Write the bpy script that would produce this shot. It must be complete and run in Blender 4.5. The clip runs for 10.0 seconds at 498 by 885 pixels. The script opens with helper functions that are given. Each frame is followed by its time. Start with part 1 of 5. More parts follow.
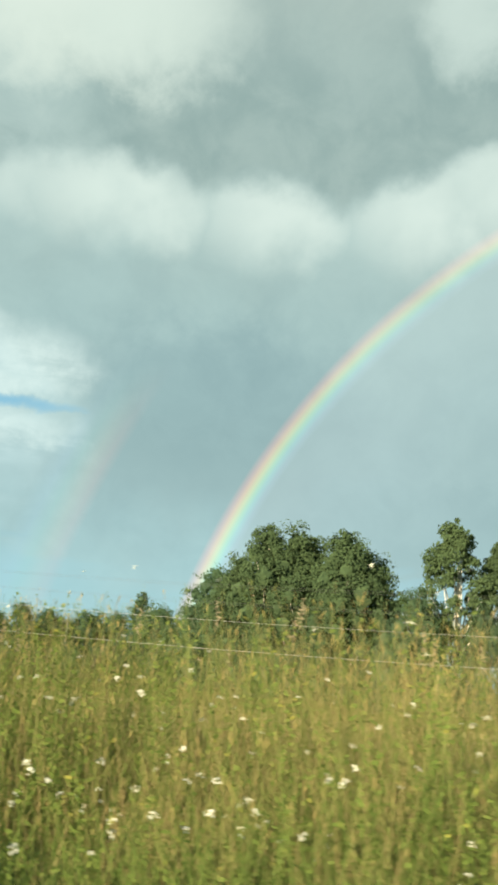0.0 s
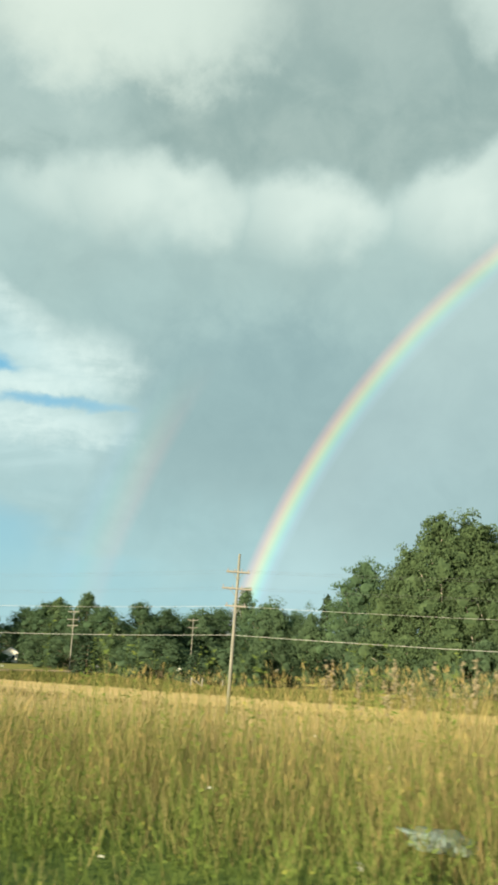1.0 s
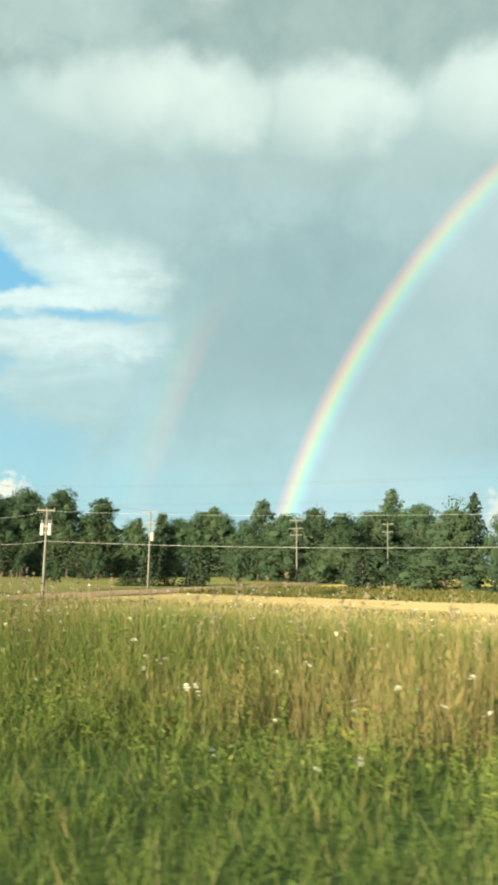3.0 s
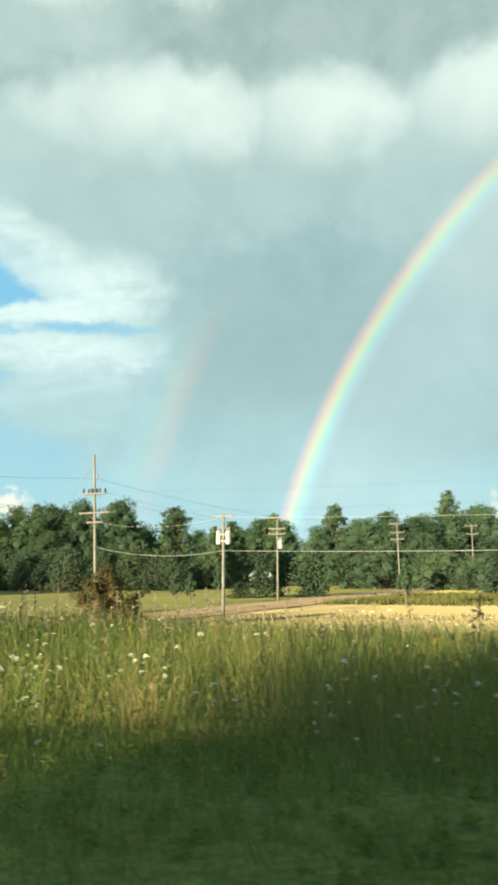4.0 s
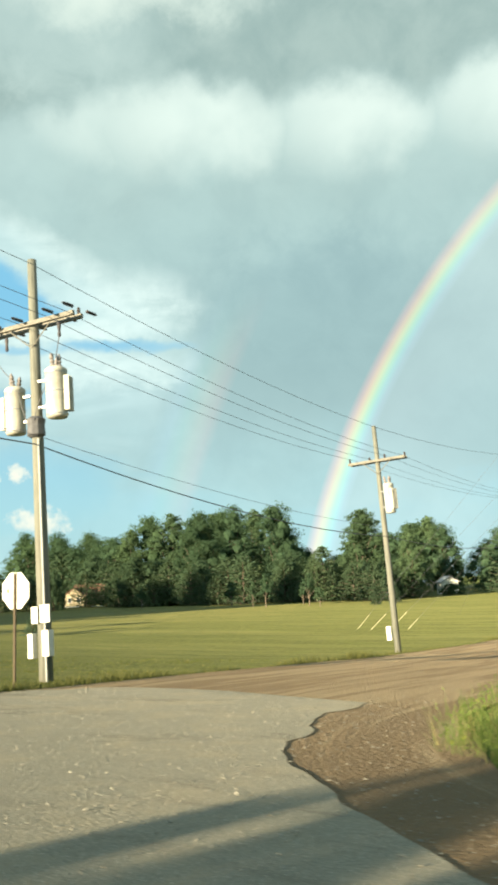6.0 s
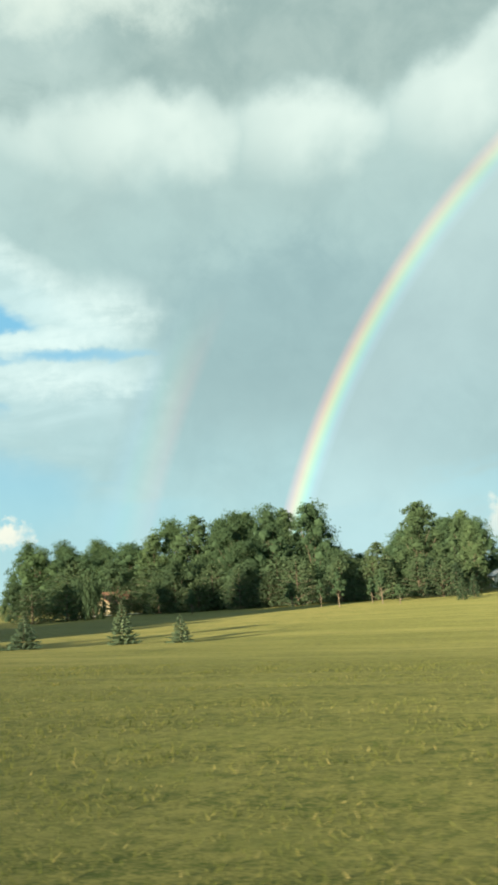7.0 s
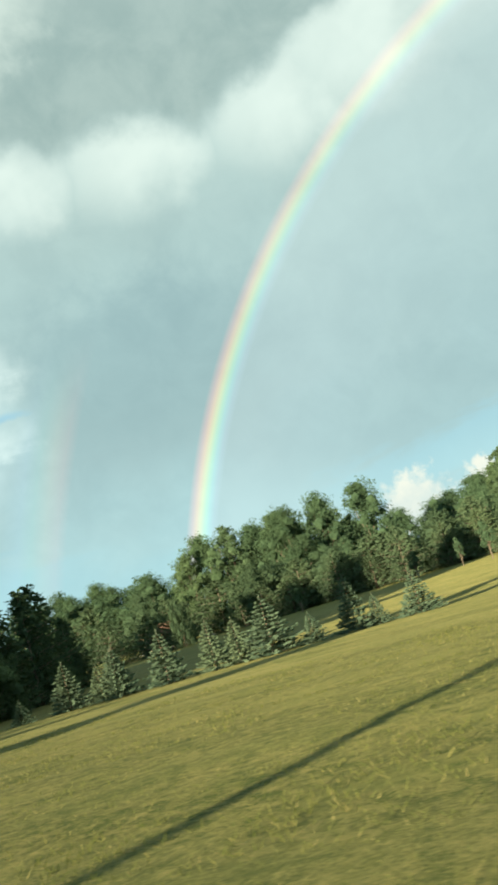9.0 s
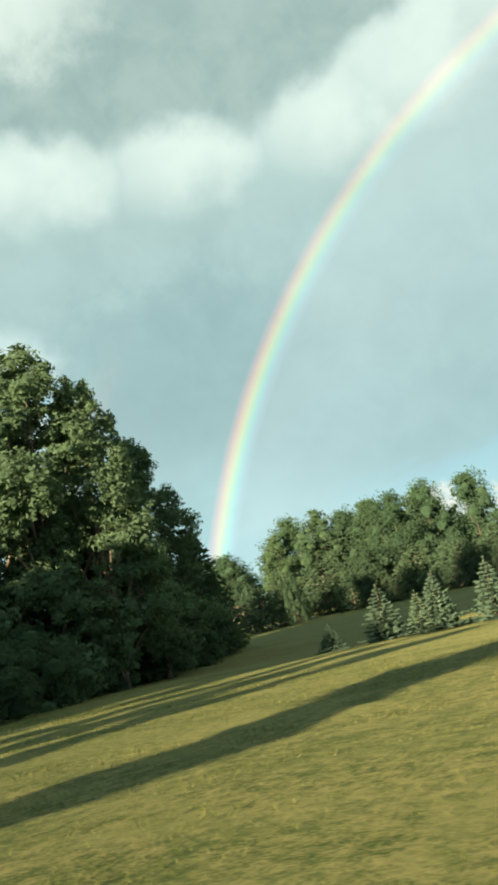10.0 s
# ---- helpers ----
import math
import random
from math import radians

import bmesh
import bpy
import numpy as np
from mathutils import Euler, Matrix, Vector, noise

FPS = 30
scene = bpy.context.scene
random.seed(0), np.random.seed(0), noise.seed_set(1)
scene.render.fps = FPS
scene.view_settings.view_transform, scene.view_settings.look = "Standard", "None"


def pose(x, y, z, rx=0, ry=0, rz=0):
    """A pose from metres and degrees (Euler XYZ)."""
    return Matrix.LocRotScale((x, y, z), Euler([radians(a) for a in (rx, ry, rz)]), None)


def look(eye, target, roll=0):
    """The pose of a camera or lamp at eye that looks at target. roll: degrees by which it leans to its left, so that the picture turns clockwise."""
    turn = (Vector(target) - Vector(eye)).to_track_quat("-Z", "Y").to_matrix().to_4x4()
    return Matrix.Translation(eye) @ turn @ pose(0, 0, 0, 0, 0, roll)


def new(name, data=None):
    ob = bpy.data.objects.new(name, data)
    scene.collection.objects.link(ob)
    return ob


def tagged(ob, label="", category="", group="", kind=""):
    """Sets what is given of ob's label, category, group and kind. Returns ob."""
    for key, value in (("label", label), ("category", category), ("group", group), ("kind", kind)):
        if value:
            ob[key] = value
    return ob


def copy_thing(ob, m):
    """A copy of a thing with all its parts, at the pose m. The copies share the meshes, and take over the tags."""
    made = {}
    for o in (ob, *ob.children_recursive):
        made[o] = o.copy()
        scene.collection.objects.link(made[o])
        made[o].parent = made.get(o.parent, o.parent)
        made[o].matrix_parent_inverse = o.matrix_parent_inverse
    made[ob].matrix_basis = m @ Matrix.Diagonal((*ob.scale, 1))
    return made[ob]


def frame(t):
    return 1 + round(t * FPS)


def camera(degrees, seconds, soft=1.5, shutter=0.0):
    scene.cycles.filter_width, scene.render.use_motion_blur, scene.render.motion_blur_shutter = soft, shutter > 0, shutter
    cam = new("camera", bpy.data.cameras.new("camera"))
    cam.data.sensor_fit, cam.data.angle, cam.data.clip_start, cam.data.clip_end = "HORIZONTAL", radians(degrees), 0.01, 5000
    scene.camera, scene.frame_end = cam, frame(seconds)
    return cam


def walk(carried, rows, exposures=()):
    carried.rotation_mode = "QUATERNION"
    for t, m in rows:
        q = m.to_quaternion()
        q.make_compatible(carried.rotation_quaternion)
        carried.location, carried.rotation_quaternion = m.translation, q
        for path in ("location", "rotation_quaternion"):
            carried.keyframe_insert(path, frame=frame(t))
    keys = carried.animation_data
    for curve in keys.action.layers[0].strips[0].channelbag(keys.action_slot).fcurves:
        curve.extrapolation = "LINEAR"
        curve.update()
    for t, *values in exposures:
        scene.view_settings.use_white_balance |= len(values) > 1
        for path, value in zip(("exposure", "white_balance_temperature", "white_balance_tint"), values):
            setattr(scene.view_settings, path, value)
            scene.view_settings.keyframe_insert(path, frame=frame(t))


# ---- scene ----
cam = camera(31.76, 10.0, soft=3.3, shutter=0.055)
PATH = [
    (0, pose(2.728, 0, 3.2, 104.736, -4.521, 20.489)),
    (0.5, pose(-6.274, 0, 3.2, 104.307, -4.141, 23.046)),
    (1, pose(-15.340, 0, 3.2, 104.025, -3.145, 24.203)),
    (1.5, pose(-24.503, 0, 3.2, 101.457, -2.389, 27.099)),
    (2, pose(-33.645, 0, 3.2, 97.304, -3.077, 29.953)),
    (2.2, pose(-37.255, 0, 3.2, 96.541, -2.752, 29.576)),
    (3.3, pose(-56.908, 0, 3.2, 98.060, -0.187, 26.522)),
    (3.5, pose(-60.393, 0, 3.2, 98.030, 0.607, 26.984)),
    (4, pose(-68.857, 0, 3.2, 98.280, 0.720, 27.452)),
    (4.5, pose(-77.098, 0, 3.2, 98.618, 1.621, 28.804)),
    (5, pose(-85.313, 0, 3.2, 98.351, 1.226, 29.322)),
    (5.5, pose(-93.605, 0, 3.2, 98.464, 1.124, 29.471)),
    (6, pose(-102.008, 0, 3.2, 99.165, 2.137, 29.667)),
    (6.2, pose(-105.386, 0, 3.2, 99.313, 2.476, 29.407)),
    (7.3, pose(-123.918, 0, 3.2, 99.642, 4.983, 26.256)),
    (7.5, pose(-127.265, 0, 3.2, 100.057, 6.007, 24.948)),
    (8, pose(-135.730, 0, 3.2, 100.930, 13.816, 22.783)),
    (8.5, pose(-144.040, 0, 3.2, 100.854, 16.606, 22.698)),
    (9, pose(-152.658, 0, 3.2, 100.397, 16.653, 22.277)),
    (9.5, pose(-161.089, 0, 3.2, 100.732, 13.637, 22.468)),
    (10, pose(-169.871, 0, 3.2, 100.850, 12.244, 23.397)),
]
LIGHT_GAIN = 0.40
walk(cam, PATH, [(0.0, 1.43, 6650, 8), (2.2, 1.45, 6650, 8), (3.3, 1.62, 6650, 8), (6.2, 1.65, 6650, 8), (7.3, 1.56, 6650, 8), (10.0, 1.61, 6650, 8)])

# ---------------------------------------------------------------- node helpers
class Nodes:
    """Small wrapper to write shader graphs as expressions."""

    def __init__(self, tree):
        self.tree = tree
        tree.nodes.clear()

    def put(self, sock, v):
        if isinstance(v, bpy.types.NodeSocket):
            self.tree.links.new(v, sock)
        elif v is not None:
            if isinstance(v, (tuple, list)) and len(v) == 3 and sock.type == 'RGBA':
                v = (*v, 1.0)
            sock.default_value = v

    def m(self, op, a, b=None, c=None):
        n = self.tree.nodes.new("ShaderNodeMath")
        n.operation = op
        self.put(n.inputs[0], a), self.put(n.inputs[1], b), self.put(n.inputs[2], c)
        return n.outputs[0]

    def add(self, a, b): return self.m('ADD', a, b)
    def sub(self, a, b): return self.m('SUBTRACT', a, b)
    def mul(self, a, b): return self.m('MULTIPLY', a, b)

    def step(self, v, lo, hi, a=0.0, b=1.0):
        n = self.tree.nodes.new("ShaderNodeMapRange")
        n.interpolation_type = 'SMOOTHSTEP'
        self.put(n.inputs["Value"], v)
        self.put(n.inputs["From Min"], lo), self.put(n.inputs["From Max"], hi)
        self.put(n.inputs["To Min"], a), self.put(n.inputs["To Max"], b)
        return n.outputs[0]

    def noise(self, vec, scale, detail=4.0, rough=0.55, dist=0.0):
        n = self.tree.nodes.new("ShaderNodeTexNoise")
        self.put(n.inputs["Vector"], vec)
        self.put(n.inputs["Scale"], scale), self.put(n.inputs["Detail"], detail)
        self.put(n.inputs["Roughness"], rough), self.put(n.inputs["Distortion"], dist)
        return n.outputs["Fac"]

    def voronoi(self, vec, scale):
        n = self.tree.nodes.new("ShaderNodeTexVoronoi")
        self.put(n.inputs["Vector"], vec), self.put(n.inputs["Scale"], scale)
        return n.outputs["Distance"], n.outputs["Color"]

    def mix(self, fac, a, b, blend='MIX'):
        n = self.tree.nodes.new("ShaderNodeMix")
        n.data_type = 'RGBA'
        n.blend_type = blend
        self.put(n.inputs[0], fac), self.put(n.inputs[6], a), self.put(n.inputs[7], b)
        return n.outputs[2]

    def ramp(self, fac, stops):
        n = self.tree.nodes.new("ShaderNodeValToRGB")
        e = n.color_ramp.elements
        while len(e) < len(stops):
            e.new(0.5)
        for k, (p, col) in zip(e, stops):
            k.position, k.color = p, (*col, 1.0)
        self.put(n.inputs[0], fac)
        return n.outputs[0]

    def xyz(self, x, y, z):
        n = self.tree.nodes.new("ShaderNodeCombineXYZ")
        self.put(n.inputs[0], x), self.put(n.inputs[1], y), self.put(n.inputs[2], z)
        return n.outputs[0]

    def split(self, v):
        n = self.tree.nodes.new("ShaderNodeSeparateXYZ")
        self.put(n.inputs[0], v)
        return n.outputs

    def tree_sep(self, v):
        n = self.tree.nodes.new("ShaderNodeSeparateColor")
        self.put(n.inputs[0], v)
        return n.outputs[0]

    def vmul(self, v, s):
        n = self.tree.nodes.new("ShaderNodeVectorMath")
        n.operation = 'MULTIPLY'
        self.put(n.inputs[0], v)
        n.inputs[1].default_value = s
        return n.outputs[0]

    def dot(self, v, s):
        n = self.tree.nodes.new("ShaderNodeVectorMath")
        n.operation = 'DOT_PRODUCT'
        self.put(n.inputs[0], v)
        n.inputs[1].default_value = s
        return n.outputs["Value"]

    def coord(self, which):
        return self.tree.nodes.new("ShaderNodeTexCoord").outputs[which]

    def bump(self, h, strength, distance=0.02):
        n = self.tree.nodes.new("ShaderNodeBump")
        n.inputs["Strength"].default_value, n.inputs["Distance"].default_value = strength, distance
        self.put(n.inputs["Height"], h)
        return n.outputs[0]


# ---------------------------------------------------------------- world: clouds, gaps of blue, double rainbow
ANTI = Vector((0.2588, 0.9538, -0.1525)).normalized()      # the point opposite the sun
world = bpy.data.worlds.new("sky")
scene.world = world
world.use_nodes = True


def build_sky():
    w = Nodes(world.node_tree)
    d = w.coord("Generated")
    x, y, z = w.split(d)
    az = w.mul(w.m('ARCTAN2', w.mul(x, -1.0), y), 57.29578)
    el = w.mul(w.m('ARCSINE', z), 57.29578)
    # wavy edges
    n1 = w.sub(w.noise(d, 9.0, 5.0, 0.55), 0.5)
    n2 = w.sub(w.noise(w.vmul(d, (1.0, 1.0, 1.0)), 16.0, 5.0, 0.6, 0.3), 0.5)
    n4 = w.sub(w.noise(d, 34.0, 5.0, 0.6), 0.5)
    n5 = w.sub(w.noise(d, 60.0, 5.0, 0.6), 0.5)
    wa = w.add(az, w.add(w.mul(n1, 7.0), w.mul(n4, 2.2)))
    we = w.add(el, w.add(w.mul(n2, 5.0), w.mul(n4, 1.6)))

    def blob(a0, e0, ra, re, lo=1.0, hi=0.2, a=None, e=None):
        u = w.mul(w.sub(wa if a is None else a, a0), 1.0 / ra)
        v = w.mul(w.sub(we if e is None else e, e0), 1.0 / re)
        return w.step(w.add(w.mul(u, u), w.mul(v, v)), lo, hi)

    def most(items):
        out = items[0]
        for k in items[1:]:
            out = w.m('MAXIMUM', out, k)
        return out

    # rain cloud: grey-teal, darker aloft, paler towards the land
    grey = w.ramp(w.mul(w.add(el, w.mul(n1, 9.0)), 1.0 / 60.0), [
        (0.0, (0.41, 0.64, 0.68)), (0.09, (0.375, 0.585, 0.615)), (0.20, (0.325, 0.485, 0.505)),
        (0.38, (0.365, 0.52, 0.52)), (0.56, (0.33, 0.455, 0.445)), (0.72, (0.39, 0.50, 0.475)), (1.0, (0.60, 0.69, 0.64))])
    grey = w.mix(blob(23.0, 16.5, 10.0, 6.0, 1.5, 0.0), grey, (0.29, 0.44, 0.46))
    grey = w.mix(w.mul(blob(8.0, 9.0, 13.0, 3.6, 1.4, 0.0), 0.6), grey, (0.30, 0.46, 0.48))
    grey = w.mix(w.step(n2, -0.25, 0.25), w.mix(1.0, grey, (0.95, 0.955, 0.96), 'MULTIPLY'), w.mix(1.0, grey, (1.06, 1.05, 1.045), 'MULTIPLY'))
    # sunlit billows: a scalloped upper edge, fading downwards
    edge = w.ramp(w.mul(w.add(az, 10.0), 1.0 / 60.0), [(k, (e / 60, e / 60, e / 60)) for k, e in (
        (0.0, 40.0), (0.15, 36.5), (0.24, 33.9), (0.29, 32.8), (0.35, 31.6), (0.39, 31.3), (0.437, 29.9), (0.48, 31.0), (0.54, 31.8), (0.59, 30.9), (0.62, 30.9), (0.67, 31.6), (0.74, 31.6), (0.83, 30.6), (0.92, 29.0), (1.0, 27.0))])
    edge = w.mul(w.tree_sep(edge), 60.0)
    puff = w.sub(w.noise(d, 20.0, 3.0, 0.45), 0.5)
    s = w.sub(w.add(el, w.add(w.mul(n1, 1.6), w.add(w.mul(puff, 3.0), w.mul(n4, 1.3)))), edge)
    la = w.add(az, w.add(w.mul(puff, 5.0), w.mul(n4, 1.2)))
    le = w.add(el, w.add(w.mul(n1, 2.0), w.add(w.mul(puff, 1.5), w.mul(n4, 0.8))))
    lobe = most([blob(32.4, 29.9, 9.5, 4.8, 1.0, -0.25, la, le), w.mul(blob(39.0, 29.6, 7.0, 3.4, 1.0, -0.3, la, le), 0.65),
                 blob(21.0, 29.9, 7.4, 5.0, 1.0, -0.25, la, le), blob(10.4, 30.4, 7.8, 5.4, 1.0, -0.25, la, le),
                 blob(4.0, 32.2, 9.5, 6.6, 1.0, -0.25, la, le), blob(-4.0, 35.0, 11.0, 8.0, 1.0, -0.2, la, le)])
    cut = w.step(w.add(az, w.mul(puff, 3.0)), 25.2, 26.4)
    cut = w.mul(cut, w.step(w.add(az, w.mul(puff, 3.0)), 28.2, 26.6))
    lobe = w.mul(lobe, w.sub(1.0, w.mul(cut, 0.09)))
    body = w.mul(w.step(s, 0.9, -1.3), w.mul(lobe, w.step(puff, -0.25, 0.2, 0.78, 1.0)))
    glow = w.mul(w.step(s, 0.8, -1.6), w.step(s, -8.5, -1.2))
    dark = w.mul(w.step(s, -0.6, 1.4), w.step(s, 11.0, 3.5))
    col = w.mix(w.mul(dark, 0.85), grey, w.mix(w.step(n2, -0.2, 0.25), (0.275, 0.395, 0.385), (0.36, 0.48, 0.46)))
    col = w.mix(w.mul(blob(42.0, 34.0, 9.0, 3.4, 1.5, 0.0), 0.45), col, (0.50, 0.65, 0.63))
    col = w.mix(w.mul(blob(39.0, 40.5, 12.0, 5.6, 1.5, 0.0), 0.8), col, (0.74, 0.85, 0.77))
    col = w.mix(w.mul(blob(30.5, 39.6, 7.0, 4.4, 1.5, 0.0), 0.6), col, (0.64, 0.76, 0.70))
    col = w.mix(w.mul(blob(7.0, 41.5, 4.0, 4.5, 1.5, 0.0), 0.6), col, (0.66, 0.79, 0.74))
    col = w.mix(w.mul(glow, 0.30), col, (0.57, 0.73, 0.70))
    col = w.mix(w.mul(body, 0.90), col, (0.715, 0.84, 0.785))
    # thin bright veils round the blue gap, drawn out sideways
    thread = w.sub(w.noise(w.xyz(w.mul(az, 0.055), 7.0, w.mul(w.add(el, w.mul(az, 0.10)), 0.21)), 2.4, 5.0, 0.55, 0.7), 0.5)
    fray = w.add(w.mul(thread, 1.6), w.add(w.mul(n4, 1.1), w.mul(n5, 0.6)))
    ve, va = w.add(el, fray), w.add(az, w.add(w.mul(puff, 5.0), w.mul(n4, 2.5)))
    slant = w.sub(ve, w.add(w.mul(w.sub(az, 39.7), 0.55), 20.3))
    wedge = w.mul(w.mul(w.step(slant, 0.6, -1.5), w.step(va, 31.0, 37.5)), w.step(ve, 6.5, 15.0, 0.1, 1.0))
    streak = most([blob(40.0, 16.6, 9.0, 1.2, 1.0, -0.35, va, w.add(ve, w.mul(w.sub(az, 40.0), 0.10))), blob(39.5, 14.1, 8.4, 1.7, 1.0, -0.4, va, ve),
                   blob(36.2, 18.5, 5.6, 2.6, 1.0, -0.4, va, ve), blob(41.0, 20.9, 7.5, 1.7, 1.0, -0.6, va, w.sub(ve, w.mul(w.sub(az, 41.0), 0.5)))])
    col = w.mix(w.mul(wedge, w.step(thread, -0.25, 0.25, 0.35, 0.75)), col, (0.58, 0.78, 0.80))
    # blue gaps
    above = w.sub(w.add(w.mul(w.sub(az, 39.4), 0.66), 17.3), ve)
    below = w.sub(ve, w.sub(17.3, w.mul(w.sub(az, 39.4), 0.17)))
    te = w.add(el, w.add(w.mul(thread, 4.0), w.mul(n4, 0.8)))
    gap = most([w.mul(w.step(above, 0.0, 1.3), w.step(below, 0.0, 0.7)), blob(38.4, 15.6, 5.8, 0.60, 1.1, -0.4, va, w.add(el, w.mul(fray, 0.7))),
                w.mul(blob(44.5, 15.2, 3.4, 0.40, 1.1, 0.0, va, w.add(el, w.mul(fray, 0.7))), 0.6),
                w.mul(blob(45.4, 12.0, 3.6, 0.9, 1.1, 0.0, va, ve), 0.7), w.mul(blob(45.5, 9.9, 3.0, 0.7, 1.1, 0.0, va, ve), 0.5),
                blob(62.0, 16.0, 12.0, 14.0, 1.0, 0.4, e=te), w.mul(blob(44.5, 6.2, 7.5, 3.4, 1.3, 0.1, e=ve), 0.75),
                w.mul(blob(38.0, 3.6, 9.0, 3.6, 1.3, 0.1, e=te), 0.45), w.mul(blob(6.0, 5.4, 10.0, 2.0, 1.3, 0.1, e=te), 0.5),
                w.mul(blob(26.0, 2.5, 12.0, 2.6, 1.3, 0.1, e=te), 0.35)])
    sky = w.tree.nodes.new("ShaderNodeTexSky")
    sky.sky_type = 'NISHITA'
    sky.sun_disc = False
    sky.sun_elevation = radians(8.8)
    sky.sun_rotation = math.atan2(-ANTI.x, -ANTI.y)
    sky.air_density, sky.dust_density, sky.ozone_density = 1.0, 0.6, 2.0
    blue = w.mix(1.0, sky.outputs[0], (0.10, 0.10, 0.10), 'MULTIPLY')
    blue = w.mix(0.8, blue, w.mix(w.step(el, 3.0, 15.0), (0.34, 0.66, 0.77), (0.225, 0.565, 0.80)))
    col = w.mix(gap, col, blue)
    col = w.mix(w.mul(w.mul(streak, w.sub(1.0, w.mul(gap, 0.85))), w.step(w.add(thread, w.mul(n5, 0.5)), -0.3, 0.2, 0.35, 1.0)), col, (0.715, 0.875, 0.855))
    # small heaped clouds low down
    heap = most([blob(43.0, 4.4, 1.9, 0.95, 1.15, 0.1, w.add(az, w.mul(n4, 4.0)), w.add(el, w.mul(n5, 2.6))),
                 blob(44.3, 7.5, 0.75, 0.6, 1.2, 0.0, w.add(az, w.mul(n5, 2.4)), w.add(el, w.mul(n4, 1.6))),
                 blob(46.2, 7.2, 0.7, 0.5, 1.2, 0.0, w.add(az, w.mul(n5, 2.4)), w.add(el, w.mul(n4, 1.6))),
                 blob(9.9, 3.0, 2.5, 2.3, 1.1, 0.3, w.add(az, w.mul(n4, 4.5)), w.add(el, w.mul(n5, 3.6))),
                 blob(5.4, 2.6, 2.3, 2.2, 1.0, 0.4, w.add(az, w.mul(n4, 4.5)), w.add(el, w.mul(n5, 3.6)))])
    col = w.mix(w.mul(heap, 0.9), col, w.mix(w.step(w.add(el, w.mul(n4, 5.0)), 1.5, 5.0), (0.60, 0.70, 0.67), (0.84, 0.84, 0.72)))
    # the bows: angle from the point opposite the sun
    ang = w.mul(w.m('ARCCOSINE', w.dot(d, tuple(ANTI))), 57.29578)
    inner = w.mul(w.step(ang, 41.7, 40.5), w.step(ang, 27.0, 40.0, 0.3, 1.0))
    col = w.mix(w.mul(inner, 0.20), col, (0.66, 0.80, 0.82))
    bow = w.ramp(w.mul(w.sub(ang, 40.38), 1.0 / 2.1), [
        (0.0, (0.0, 0.0, 0.0)), (0.16, (0.03, 0.045, 0.07)), (0.30, (0.05, 0.15, 0.14)), (0.42, (0.12, 0.25, 0.10)),
        (0.55, (0.30, 0.27, 0.03)), (0.68, (0.36, 0.14, 0.01)), (0.80, (0.22, 0.04, 0.02)), (0.97, (0.0, 0.0, 0.0))])
    second = w.ramp(w.mul(w.sub(ang, 50.0), 1.0 / 4.0), [
        (0.0, (0.0, 0.0, 0.0)), (0.16, (0.10, 0.015, 0.0)), (0.34, (0.09, 0.05, 0.005)), (0.55, (0.015, 0.055, 0.03)), (0.75, (0.01, 0.03, 0.06)), (1.0, (0.0, 0.0, 0.0))])
    fade = w.step(el, 36.0, 1.0, 0.45, 1.15)
    fade2 = w.mul(w.step(el, 20.0, 12.0), w.step(el, 0.5, 9.0, 0.5, 1.0))
    total = w.mix(w.mul(fade, 1.0), col, bow, 'ADD')
    total = w.mix(w.mul(fade2, 0.7), total, second, 'ADD')
    bg = w.tree.nodes.new("ShaderNodeBackground")
    w.put(bg.inputs[0], total)
    bg.inputs[1].default_value = LIGHT_GAIN
    out = w.tree.nodes.new("ShaderNodeOutputWorld")
    w.tree.links.new(bg.outputs[0], out.inputs[0])


build_sky()
sun = new("sun", bpy.data.lights.new("sun", 'SUN'))
sun.data.energy, sun.data.angle, sun.data.color = 5.0, radians(0.6), (1.0, 0.84, 0.58)
sun.matrix_world = look((0, 0, 0), ANTI)


# ---------------------------------------------------------------- materials
def shader(name, build):
    mat = bpy.data.materials.new(name)
    mat.use_nodes = True
    w = Nodes(mat.node_tree)
    out = w.tree.nodes.new("ShaderNodeOutputMaterial")
    w.put(out.inputs[0], build(w))
    return mat


def principled(w, col, rough=0.8, metal=0.0, normal=None, spec=0.3, matte=0.0):
    p = w.tree.nodes.new("ShaderNodeBsdfPrincipled")
    w.put(p.inputs["Base Color"], col), w.put(p.inputs["Roughness"], rough)
    w.put(p.inputs["Metallic"], metal), w.put(p.inputs["Specular IOR Level"], spec)
    p.inputs["Diffuse Roughness"].default_value = matte
    if normal is not None:
        w.put(p.inputs["Normal"], normal)
    return p.outputs[0]


def plain(name, col, rough=0.7, metal=0.0, grain=18.0, vary=0.18, bumpy=0.25):
    """Surface with grain and blotches at two scales."""
    def build(w):
        o = w.coord("Object")
        g = w.noise(o, grain, 6.0, 0.65)
        b = w.noise(o, grain * 0.13, 3.0)
        lo, hi = tuple(c * (1 - vary) for c in col), tuple(min(1.0, c * (1 + vary)) for c in col)
        c = w.mix(w.step(g, 0.3, 0.7), lo, hi)
        c = w.mix(w.mul(w.step(b, 0.45, 0.75), 0.35), c, tuple(k * 0.6 for k in col))
        return principled(w, c, rough, metal, w.bump(g, bumpy, 0.004))
    return shader(name, build)


